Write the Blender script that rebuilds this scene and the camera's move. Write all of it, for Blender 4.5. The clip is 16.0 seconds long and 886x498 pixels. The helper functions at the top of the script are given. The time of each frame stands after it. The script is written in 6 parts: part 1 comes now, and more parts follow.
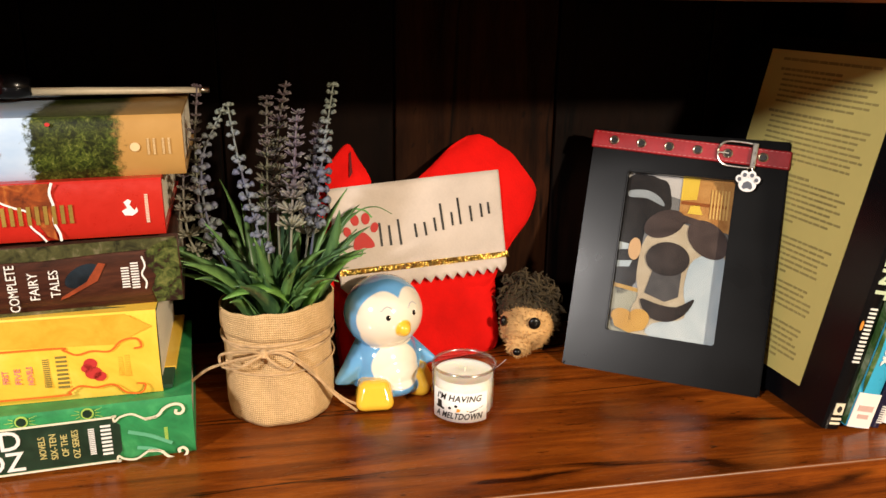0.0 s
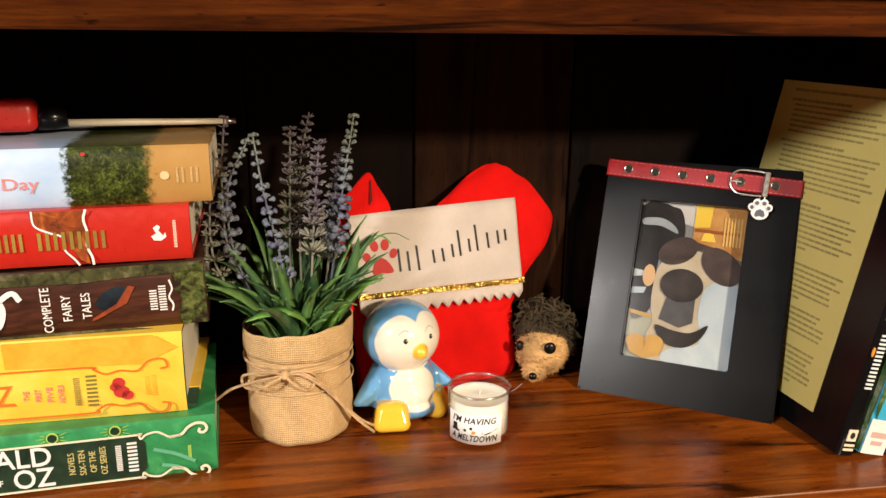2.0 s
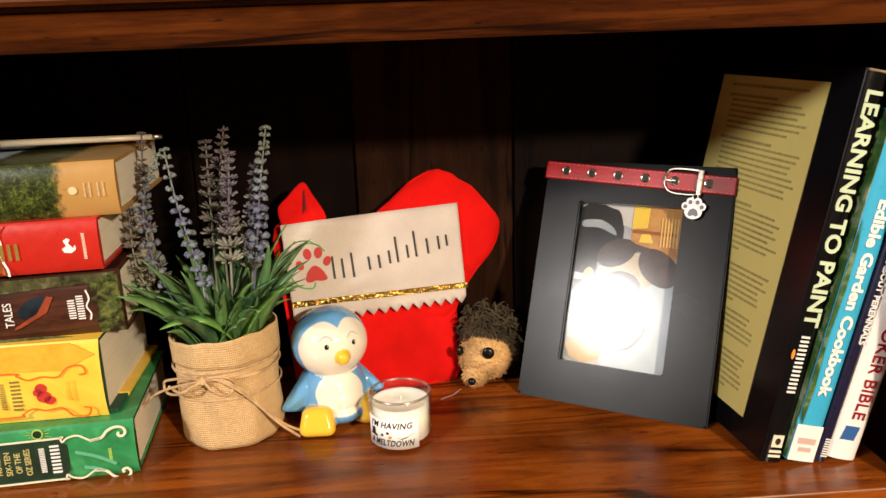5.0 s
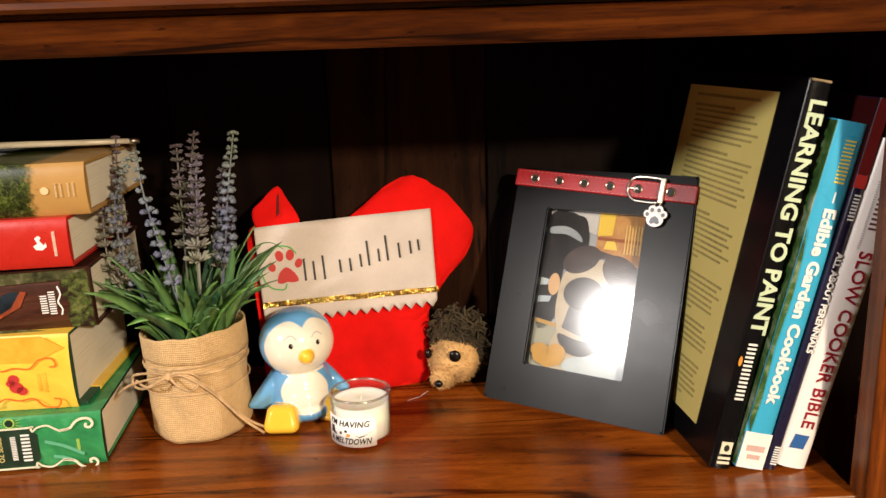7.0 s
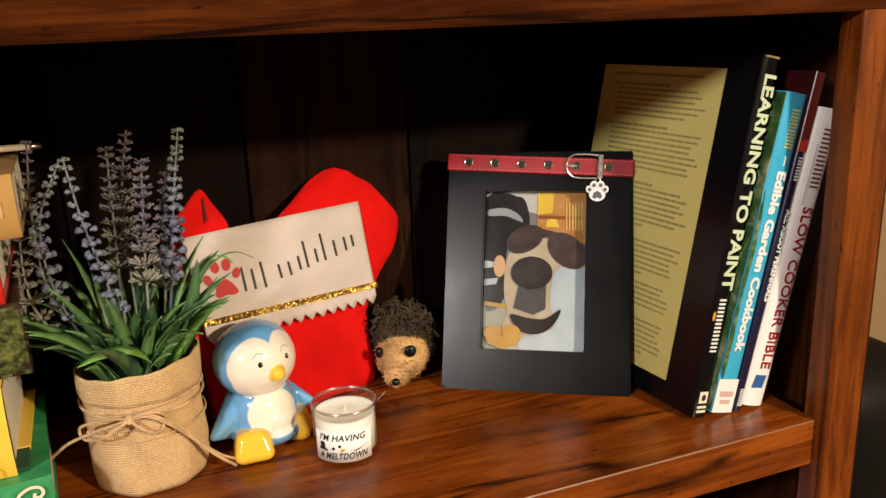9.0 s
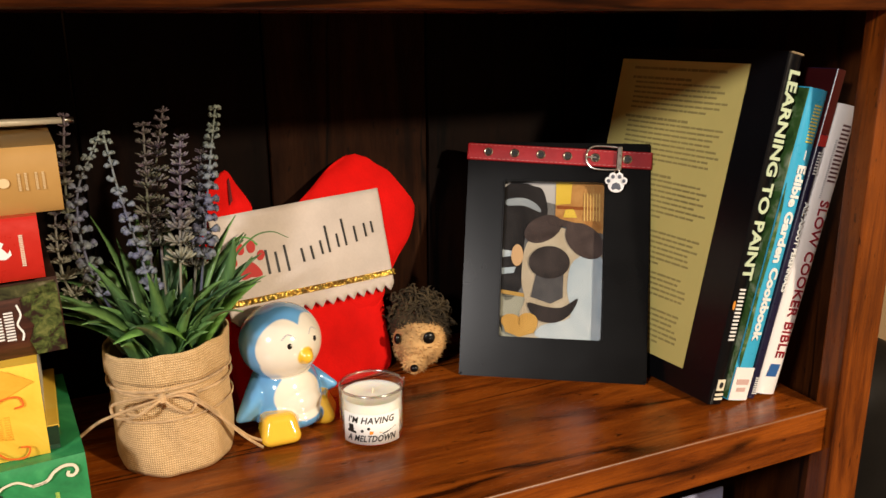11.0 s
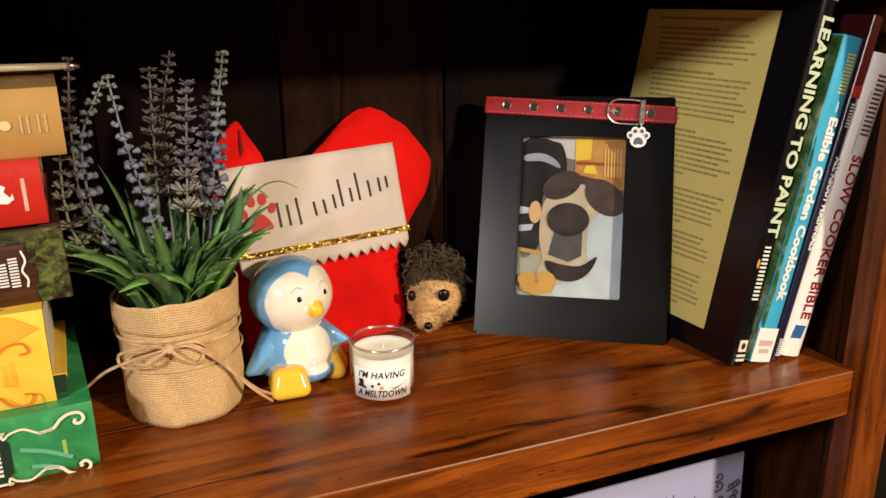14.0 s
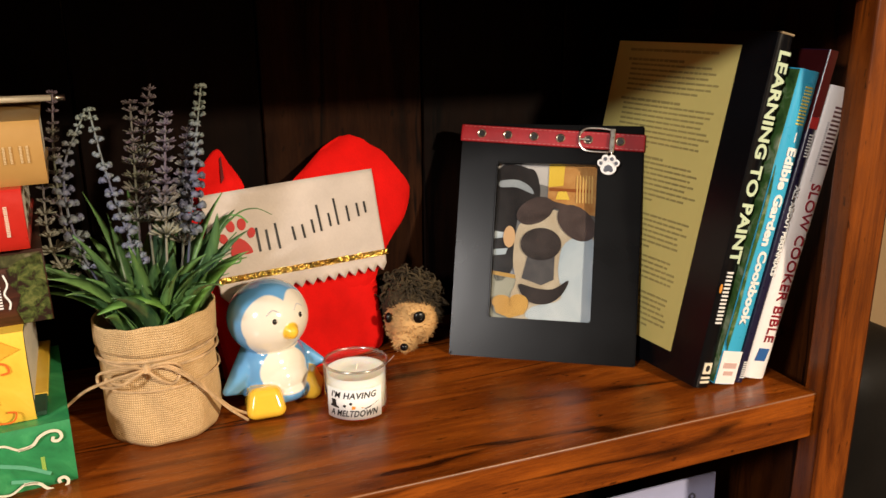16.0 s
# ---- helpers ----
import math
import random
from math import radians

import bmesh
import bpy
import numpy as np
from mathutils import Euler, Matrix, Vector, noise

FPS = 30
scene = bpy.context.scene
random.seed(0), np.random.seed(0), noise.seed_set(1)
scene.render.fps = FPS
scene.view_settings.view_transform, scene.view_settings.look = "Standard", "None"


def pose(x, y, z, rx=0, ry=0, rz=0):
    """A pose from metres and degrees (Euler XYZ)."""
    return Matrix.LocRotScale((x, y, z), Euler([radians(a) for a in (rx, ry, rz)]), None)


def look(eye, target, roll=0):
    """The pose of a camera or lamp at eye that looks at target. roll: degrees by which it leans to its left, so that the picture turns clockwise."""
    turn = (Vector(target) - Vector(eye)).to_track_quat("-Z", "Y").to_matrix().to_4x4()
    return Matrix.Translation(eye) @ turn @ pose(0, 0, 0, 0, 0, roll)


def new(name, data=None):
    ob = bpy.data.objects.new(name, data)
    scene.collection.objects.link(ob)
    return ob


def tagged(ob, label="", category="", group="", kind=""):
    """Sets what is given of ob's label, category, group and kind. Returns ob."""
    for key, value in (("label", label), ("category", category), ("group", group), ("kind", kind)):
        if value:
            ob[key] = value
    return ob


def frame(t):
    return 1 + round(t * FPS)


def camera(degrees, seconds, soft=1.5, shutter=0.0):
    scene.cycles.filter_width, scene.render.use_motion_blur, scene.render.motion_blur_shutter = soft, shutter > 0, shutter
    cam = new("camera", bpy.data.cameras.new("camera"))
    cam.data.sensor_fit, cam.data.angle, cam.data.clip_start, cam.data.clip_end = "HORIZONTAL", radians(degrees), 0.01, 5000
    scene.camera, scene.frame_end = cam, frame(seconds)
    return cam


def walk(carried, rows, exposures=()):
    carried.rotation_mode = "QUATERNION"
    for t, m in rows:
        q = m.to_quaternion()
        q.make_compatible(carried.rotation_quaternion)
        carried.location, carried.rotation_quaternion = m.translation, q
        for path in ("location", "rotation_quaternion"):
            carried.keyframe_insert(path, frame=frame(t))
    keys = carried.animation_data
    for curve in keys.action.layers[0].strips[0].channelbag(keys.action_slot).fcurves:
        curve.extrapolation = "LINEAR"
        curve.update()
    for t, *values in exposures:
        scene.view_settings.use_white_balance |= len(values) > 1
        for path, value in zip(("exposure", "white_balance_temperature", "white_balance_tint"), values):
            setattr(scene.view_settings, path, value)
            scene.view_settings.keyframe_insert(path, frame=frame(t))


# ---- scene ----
from mathutils.bvhtree import BVHTree

cam = camera(58.0, 16.0)
PATH = [
    (0, (-0.067, 0.128, 0.324), (0.296, 2.001, -0.277), 0.9),
    (0.5, (-0.072, 0.129, 0.315), (0.318, 1.992, -0.296), 1.5),
    (1, (-0.071, 0.126, 0.314), (0.305, 2.005, -0.261), 1.2),
    (1.5, (-0.065, 0.116, 0.323), (0.293, 2.008, -0.22), 1.5),
    (2, (-0.063, 0.109, 0.328), (0.24, 2.012, -0.208), 0.6),
    (2.5, (-0.057, 0.093, 0.342), (0.254, 1.999, -0.179), 0.6),
    (3, (-0.048, 0.083, 0.349), (0.26, 1.979, -0.208), -0.1),
    (3.5, (0.0, 0.084, 0.344), (0.278, 1.994, -0.181), -0.7),
    (4, (0.018, 0.088, 0.337), (0.281, 2.001, -0.185), -1.0),
    (4.2, (0.027, 0.091, 0.335), (0.261, 2.01, -0.176), -1.3),
    (6.3, (0.128, 0.075, 0.317), (0.132, 2.006, -0.205), -2.5),
    (6.5, (0.132, 0.072, 0.319), (0.138, 2.005, -0.193), -2.4),
    (7, (0.131, 0.07, 0.323), (0.152, 2.01, -0.165), -1.9),
    (7.5, (0.098, 0.081, 0.325), (0.231, 2.01, -0.184), -2.1),
    (8, (0.026, 0.108, 0.329), (0.442, 1.989, -0.209), -3.3),
    (8.2, (0.003, 0.114, 0.33), (0.503, 1.97, -0.223), -3.6),
    (10.3, (-0.111, 0.151, 0.319), (0.689, 1.911, -0.195), -0.5),
    (10.5, (-0.112, 0.152, 0.32), (0.678, 1.911, -0.209), -0.8),
    (11, (-0.12, 0.146, 0.314), (0.66, 1.909, -0.219), -0.4),
    (11.5, (-0.113, 0.14, 0.313), (0.649, 1.908, -0.228), -0.7),
    (12, (-0.11, 0.141, 0.31), (0.663, 1.903, -0.235), -0.6),
    (12.5, (-0.107, 0.141, 0.317), (0.63, 1.92, -0.226), -0.7),
    (13, (-0.11, 0.144, 0.312), (0.608, 1.935, -0.214), -0.3),
    (13.5, (-0.109, 0.148, 0.297), (0.597, 1.928, -0.277), -0.1),
    (14, (-0.105, 0.152, 0.296), (0.602, 1.923, -0.305), -0.5),
    (14.5, (-0.104, 0.151, 0.296), (0.601, 1.92, -0.314), -0.7),
    (15, (-0.096, 0.143, 0.298), (0.603, 1.92, -0.295), -0.7),
    (15.5, (-0.092, 0.131, 0.301), (0.597, 1.92, -0.269), 0.1),
    (16, (-0.087, 0.124, 0.308), (0.614, 1.912, -0.252), -0.4),
]
walk(cam, [(t, look(eye, target, roll)) for t, eye, target, roll in PATH], [(0, -0.27), (3.5, -0.28), (7.0, -0.28), (8.0, -0.38), (10.4, -0.46), (13, -0.45), (16, -0.43)])

# ---- world and light ----
world = bpy.data.worlds.new("room_air")
scene.world = world
world.use_nodes = True
world.node_tree.nodes["Background"].inputs["Color"].default_value = (1.0, 0.86, 0.7, 1)
world.node_tree.nodes["Background"].inputs["Strength"].default_value = 0.003
lamp_data = bpy.data.lights.new("lamp_bulb", "POINT")
lamp_data.energy, lamp_data.color, lamp_data.shadow_soft_size = 305, (1.0, 0.83, 0.62), 0.06
lamp = new("lamp_bulb", lamp_data)
lamp.matrix_world = pose(1.05, -1.3, 0.955)
side_data = bpy.data.lights.new("window_light", "AREA")
side_data.energy, side_data.color, side_data.shape, side_data.size = 23.0, (0.98, 0.92, 0.88), "DISK", 0.16
side = new("window_light", side_data)
side.matrix_world = look((-0.94, -0.245, 0.742), (0.27, 0.75, 0.11))
scene.view_settings.exposure = 0.0


# ---- materials ----
def nodes_of(name):
    m = bpy.data.materials.new(name)
    m.use_nodes = True
    t = m.node_tree
    return m, t, t.nodes["Principled BSDF"]


def link(t, a, b):
    t.links.new(a, b)


def ramp(t, fac, stops):
    r = t.nodes.new("ShaderNodeValToRGB")
    e = r.color_ramp.elements
    while len(e) < len(stops):
        e.new(0.5)
    for k, (p, c) in zip(e, stops):
        k.position, k.color = p, (*c, 1)
    link(t, fac, r.inputs["Fac"])
    return r.outputs["Color"]


def coords(t, scale=(1, 1, 1), kind="Object"):
    c = t.nodes.new("ShaderNodeTexCoord")
    m = t.nodes.new("ShaderNodeMapping")
    m.inputs["Scale"].default_value = scale
    link(t, c.outputs[kind], m.inputs["Vector"])
    return m.outputs["Vector"]


def noise_tex(t, vec, scale, detail=4, rough=0.55, distort=0.0):
    n = t.nodes.new("ShaderNodeTexNoise")
    n.inputs["Scale"].default_value, n.inputs["Detail"].default_value = scale, detail
    n.inputs["Roughness"].default_value, n.inputs["Distortion"].default_value = rough, distort
    link(t, vec, n.inputs["Vector"])
    return n.outputs["Fac"]


def bump(t, p, height, strength, dist=0.001):
    b = t.nodes.new("ShaderNodeBump")
    b.inputs["Strength"].default_value, b.inputs["Distance"].default_value = strength, dist
    link(t, height, b.inputs["Height"])
    link(t, b.outputs["Normal"], p.inputs["Normal"])


def mixcol(t, fac, a, b, mode="MIX"):
    m = t.nodes.new("ShaderNodeMix")
    m.data_type, m.blend_type = "RGBA", mode
    for v, k in ((fac, 0), (a, 6), (b, 7)):
        if isinstance(v, (int, float)):
            m.inputs[k].default_value = v
        elif isinstance(v, tuple):
            m.inputs[k].default_value = (*v, 1)
        else:
            link(t, v, m.inputs[k])
    return m.outputs[2]


def math_node(t, op, a, b):
    m = t.nodes.new("ShaderNodeMath")
    m.operation = op
    for v, k in ((a, 0), (b, 1)):
        if isinstance(v, (int, float)):
            m.inputs[k].default_value = v
        else:
            link(t, v, m.inputs[k])
    return m.outputs[0]


def plain(name, col, rough=0.5, vary=0.12, scale=60, metal=0.0, relief=0.1, coat=0.0, col2=None, spec=0.5):
    """A surface with a soft two-scale variation of its colour, gloss and relief."""
    m, t, p = nodes_of(name)
    v = coords(t)
    big, fine = noise_tex(t, v, scale * 0.25, 3), noise_tex(t, v, scale * 6, 3)
    dark = col2 or tuple(c * (1 - 2 * vary) for c in col)
    light = tuple(min(1, c * (1 + vary)) for c in col)
    c1 = ramp(t, big, [(0.3, dark), (0.7, light)])
    c2 = mixcol(t, 0.15, c1, ramp(t, fine, [(0.35, dark), (0.65, light)]))
    link(t, c2, p.inputs["Base Color"])
    rr = t.nodes.new("ShaderNodeMapRange")
    rr.inputs["To Min"].default_value, rr.inputs["To Max"].default_value = max(0.02, rough - 0.08), min(1, rough + 0.08)
    link(t, fine, rr.inputs["Value"])
    link(t, rr.outputs["Result"], p.inputs["Roughness"])
    p.inputs["Metallic"].default_value = metal
    p.inputs["Coat Weight"].default_value = coat
    p.inputs["Specular IOR Level"].default_value = spec
    p.inputs["Coat Roughness"].default_value = 0.12
    if relief:
        bump(t, p, fine, relief, 0.0006)
    return m


def wood(name, stretch, dark, mid, light, rough=0.3, streaks=True, spec=0.5):
    """Stained timber: soft figure, thin dark veins and short pores along one axis."""
    m, t, p = nodes_of(name)
    v = coords(t, stretch)
    figure = noise_tex(t, coords(t, tuple(k * 0.32 for k in stretch)), 6, 5, 0.6, 1.3)
    fine = noise_tex(t, v, 30, 5, 0.65, 0.4)
    cloud = noise_tex(t, coords(t, (1, 1, 1)), 11, 3, 0.5)
    col = ramp(t, figure, [(0.30, dark), (0.46, mid), (0.60, light), (0.76, mid)])
    col = mixcol(t, 0.24, col, ramp(t, fine, [(0.35, dark), (0.62, light)]))
    col = mixcol(t, 0.85, col, ramp(t, cloud, [(0.3, (0.62, 0.58, 0.55)), (0.7, (1.18, 1.15, 1.1))]), "MULTIPLY")
    if streaks:
        ridge = noise_tex(t, coords(t, tuple(k * 0.30 for k in stretch)), 2.6, 4, 0.5, 0.9)
        off = math_node(t, "ABSOLUTE", math_node(t, "SUBTRACT", ridge, 0.5), 0.0)
        vein = ramp(t, off, [(0.004, (1, 1, 1)), (0.022, (0, 0, 0))])
        where = ramp(t, noise_tex(t, coords(t, tuple(k * 0.12 for k in stretch)), 9, 2), [(0.50, (0, 0, 0)), (0.60, (0.9, 0.9, 0.9))])
        col = mixcol(t, math_node(t, "MULTIPLY", vein, where), col, tuple(k * 0.22 for k in dark))
        far = noise_tex(t, coords(t, tuple(k * 0.34 for k in stretch)), 3.1, 5, 0.62, 1.0)
        col = mixcol(t, ramp(t, far, [(0.575, (0, 0, 0)), (0.70, (0.36, 0.36, 0.36))]), col, tuple(k * 0.6 for k in dark))
        pores = noise_tex(t, coords(t, tuple(0.25 + 0.75 * k / max(stretch) for k in stretch)), 210, 2)
        col = mixcol(t, ramp(t, pores, [(0.67, (0, 0, 0)), (0.74, (0.7, 0.7, 0.7))]), col, tuple(k * 0.3 for k in dark))
    p.inputs["Specular IOR Level"].default_value = spec
    link(t, col, p.inputs["Base Color"])
    r = ramp(t, fine, [(0.3, (rough + 0.10,) * 3), (0.7, (rough - 0.05,) * 3)])
    link(t, r, p.inputs["Roughness"])
    bump(t, p, fine, 0.10, 0.0006)
    return m


WD = ((0.058, 0.0112, 0.0016), (0.170, 0.0370, 0.0040), (0.325, 0.081, 0.0082))
# shelf wood tones darkened for the top rail: its dimmer light is in the colour
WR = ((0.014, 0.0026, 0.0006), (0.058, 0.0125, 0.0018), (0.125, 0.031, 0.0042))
WOOD_X = wood("stained_wood_lengthwise", (2.2, 22, 22), *WD, 0.21, spec=0.29)
WOOD_RAIL = wood("shaded_rail_wood", (2.2, 22, 22), *WR, 0.34, spec=0.3)
WOOD_Z = wood("stained_wood_upright", (22, 22, 2.2), (0.040, 0.0078, 0.0012), (0.118, 0.0255, 0.0028), (0.225, 0.055, 0.0058), spec=0.3)
# the case wood again, with the shade beside the books put into its colour
WOOD_SIDE = wood("shaded_side_wood", (22, 22, 2.2), (0.012, 0.003, 0.0008), (0.030, 0.0075, 0.0014), (0.058, 0.016, 0.0028), 0.4, spec=0.2)
# back boards: the recess's shade is put into the colour, less on the lighter board
WOOD_BACK = wood("shaded_back_board", (16, 16, 1.6), (0.002, 0.0007, 0.0004), (0.004, 0.0013, 0.0007), (0.007, 0.0024, 0.001), 0.6, spec=0.06)
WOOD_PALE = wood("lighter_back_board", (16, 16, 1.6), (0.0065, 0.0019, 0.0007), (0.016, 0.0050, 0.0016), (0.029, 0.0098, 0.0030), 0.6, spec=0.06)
WORN_EDGE = plain("worn_wood_arris", (0.24, 0.09, 0.030), 0.42, 0.2, 40, relief=0.2)
WALL_PAINT = plain("tan_wall_paint", (0.30, 0.20, 0.105), 0.8, 0.05, 8)
CEIL_PAINT = plain("ceiling_paint", (0.16, 0.14, 0.115), 0.85, 0.04, 8)
CARPET = plain("brown_carpet", (0.06, 0.04, 0.028), 0.95, 0.2, 60, relief=0.6)
PAPER = None


def page_edges(name, along):
    m, t, p = nodes_of(name)
    n = noise_tex(t, coords(t, along), 9, 3, 0.7)
    link(t, ramp(t, n, [(0.3, (0.62, 0.54, 0.40)), (0.65, (0.82, 0.76, 0.62))]), p.inputs["Base Color"])
    p.inputs["Roughness"].default_value = 0.85
    bump(t, p, n, 0.5, 0.0006)
    return m


PAPER = page_edges("cream_page_edges", (2, 2, 260))
PAPER_UP = page_edges("cream_page_edges_upright", (260, 2, 2))
BLACK_COVER = plain("black_glossy_cover", (0.004, 0.004, 0.005), 0.24, 0.2, 40, relief=0.02, spec=0.25)
FRAME_BLACK = plain("black_satin_wood", (0.003, 0.003, 0.0033), 0.29, 0.08, 2.5, relief=0.0, spec=0.175)
RED_CLOTH = plain("red_felt", (0.70, 0.007, 0.005), 0.9, 0.12, 80, relief=0.5, spec=0.12)
WHITE_CLOTH = plain("off_white_felt", (0.60, 0.52, 0.46), 0.92, 0.08, 70, relief=0.5)
GOLD = plain("gold_sequin", (0.75, 0.47, 0.10), 0.18, 0.3, 300, metal=1.0, relief=0.5)
INK = plain("black_ink", (0.012, 0.011, 0.011), 0.6, 0.1)
GREEN_INK = plain("green_print", (0.12, 0.38, 0.09), 0.7, 0.1)
RED_PRINT = plain("red_print", (0.52, 0.025, 0.02), 0.7, 0.1)
RED_LEATHER = plain("red_leather", (0.38, 0.012, 0.018), 0.38, 0.15, 90, relief=0.25)
STITCH = plain("pale_stitching", (0.58, 0.25, 0.24), 0.8, 0.1)
CHROME = plain("polished_nickel", (0.58, 0.54, 0.47), 0.30, 0.1, 60, metal=1.0)
ENAMEL = plain("white_enamel", (0.82, 0.82, 0.84), 0.25, 0.04)
DARK_PAD = plain("grey_enamel", (0.10, 0.11, 0.14), 0.3, 0.1)
WHITE_GLAZE = plain("white_glaze", (0.80, 0.74, 0.62), 0.10, 0.04, 50, coat=0.6, relief=0.02)
BLACK_GLAZE = plain("black_glaze", (0.008, 0.008, 0.008), 0.12, 0.1, coat=0.4)
GREY_LINE = plain("pale_grey_line", (0.5, 0.48, 0.5), 0.3, 0.1)
TWINE = plain("jute_twine", (0.60, 0.40, 0.21), 0.9, 0.25, 300, relief=0.8)
TAN_FUR = plain("tan_plush", (0.60, 0.36, 0.145), 0.95, 0.25, 200, relief=0.8)
DARK_FUR = plain("dark_brown_plush", (0.052, 0.035, 0.014), 0.9, 0.35, 200, relief=0.8)
WAX = plain("cream_wax", (0.97, 0.93, 0.80), 0.45, 0.03, 40, relief=0.05)
wax_skin = WAX.node_tree.nodes["Principled BSDF"]
wax_skin.inputs["Subsurface Weight"].default_value = 0.7
wax_skin.inputs["Subsurface Radius"].default_value = (0.012, 0.009, 0.006)
wax_skin.inputs["Subsurface Scale"].default_value = 1.0
LABEL_WHITE = plain("white_paper_label", (0.90, 0.89, 0.87), 0.5, 0.03)
SOIL = plain("dark_moss", (0.012, 0.012, 0.008), 0.95, 0.3, 120, relief=0.9)
ORANGE_PRINT = plain("orange_print", (0.75, 0.28, 0.03), 0.6, 0.1)


def burlap():
    m, t, p = nodes_of("woven_burlap")
    v = coords(t, (1, 1, 1), "UV")
    w = []
    for d in ("X", "Y"):
        k = t.nodes.new("ShaderNodeTexWave")
        k.bands_direction = d
        k.inputs["Scale"].default_value, k.inputs["Distortion"].default_value = (47 if d == "X" else 41), 1.6
        k.inputs["Detail"].default_value, k.inputs["Detail Scale"].default_value = 2, 3
        link(t, v, k.inputs["Vector"])
        w.append(k.outputs["Fac"])
    mul = t.nodes.new("ShaderNodeMath")
    mul.operation = "MULTIPLY"
    link(t, w[0], mul.inputs[0])
    link(t, w[1], mul.inputs[1])
    thread = noise_tex(t, coords(t), 260, 3)
    big = noise_tex(t, coords(t), 18, 3)
    c = ramp(t, mul.outputs[0], [(0.0, (0.50, 0.31, 0.13)), (0.25, (0.72, 0.49, 0.235)), (0.9, (0.84, 0.61, 0.33))])
    c = mixcol(t, 0.3, c, ramp(t, thread, [(0.35, (0.48, 0.30, 0.13)), (0.65, (0.80, 0.56, 0.30))]))
    c = mixcol(t, 0.2, c, ramp(t, big, [(0.35, (0.50, 0.31, 0.14)), (0.65, (0.78, 0.54, 0.28))]))
    link(t, c, p.inputs["Base Color"])
    p.inputs["Roughness"].default_value = 0.95
    bump(t, p, mul.outputs[0], 0.75, 0.0010)
    return m


BURLAP = burlap()


def leafy(name, a, b):
    m, t, p = nodes_of(name)
    info = t.nodes.new("ShaderNodeObjectInfo")
    n = noise_tex(t, coords(t, (60, 60, 8)), 3, 3)
    c = ramp(t, info.outputs["Random"], [(0.0, a), (1.0, b)])
    c = mixcol(t, 0.4, c, ramp(t, n, [(0.3, tuple(x * 0.5 for x in a)), (0.7, b)]))
    link(t, c, p.inputs["Base Color"])
    p.inputs["Roughness"].default_value = 0.36
    return m


LEAF = leafy("green_plastic_leaf", (0.024, 0.072, 0.038), (0.16, 0.31, 0.085))
LEAF_LIGHT = leafy("fresh_green_leaf", (0.12, 0.27, 0.05), (0.16, 0.33, 0.07))


def bloomy(name, a, b, c, end, low, high):
    """Faded artificial florets, each with a tint of its own."""
    m, t, p = nodes_of(name)
    g = t.nodes.new("ShaderNodeNewGeometry")
    n = noise_tex(t, coords(t, (1, 1, 1)), 38, 2)
    k = mixcol(t, 0.5, ramp(t, g.outputs["Random Per Island"], [(0.0, a), (0.5, b), (1.0, c)]), ramp(t, n, [(0.35, a), (0.5, b), (0.62, c)]))
    sep, band = t.nodes.new("ShaderNodeSeparateXYZ"), t.nodes.new("ShaderNodeMapRange")
    link(t, coords(t), sep.inputs[0])
    link(t, sep.outputs[2], band.inputs["Value"])
    band.inputs["From Min"].default_value, band.inputs["From Max"].default_value = low, high
    k = mixcol(t, math_node(t, "MULTIPLY", band.outputs["Result"], 0.75), k, end)
    link(t, k, p.inputs["Base Color"])
    p.inputs["Roughness"].default_value = 0.5
    p.inputs["Specular IOR Level"].default_value = 0.35
    return m


BLOOM_BLUE = bloomy("slate_blue_bloom", (0.072, 0.078, 0.125), (0.135, 0.143, 0.215), (0.175, 0.205, 0.195), (0.20, 0.23, 0.17), 0.205, 0.245)
BLOOM_PURPLE = bloomy("dusty_purple_bloom", (0.085, 0.066, 0.095), (0.165, 0.132, 0.172), (0.22, 0.22, 0.165), (0.27, 0.27, 0.19), 0.195, 0.160)
BLOOM_SAGE = bloomy("sage_grey_bloom", (0.080, 0.085, 0.060), (0.175, 0.178, 0.125), (0.16, 0.115, 0.155), (0.12, 0.085, 0.105), 0.225, 0.260)



def thin_glass(name, rough, clear, least=0.04):
    """Clear glass: what lies behind shows through, with a Fresnel gloss."""
    m, t, p = nodes_of(name)
    tr, gl = t.nodes.new("ShaderNodeBsdfTransparent"), t.nodes.new("ShaderNodeBsdfGlossy")
    fr, mx, mr = t.nodes.new("ShaderNodeLayerWeight"), t.nodes.new("ShaderNodeMixShader"), t.nodes.new("ShaderNodeMath")
    mr.operation, mr.inputs[1].default_value = "POWER", 4.0
    ad = t.nodes.new("ShaderNodeMath")
    ad.operation, ad.inputs[1].default_value, ad.inputs[2].default_value = "MULTIPLY_ADD", 0.85, least
    link(t, fr.outputs["Facing"], mr.inputs[0])
    link(t, mr.outputs[0], ad.inputs[0])
    tr.inputs["Color"].default_value = (*clear, 1)
    gl.inputs["Roughness"].default_value = rough
    link(t, ad.outputs[0], mx.inputs[0])
    link(t, tr.outputs[0], mx.inputs[1])
    link(t, gl.outputs[0], mx.inputs[2])
    link(t, mx.outputs[0], t.nodes["Material Output"].inputs["Surface"])
    return m


glass = thin_glass("clear_glass", 0.05, (0.99, 0.99, 0.985))
rim_glass = thin_glass("thick_rim_glass", 0.22, (0.86, 0.84, 0.80), 0.22)
pane_glass = thin_glass("frame_pane_glass", 0.135, (0.96, 0.97, 0.97), 0.017)


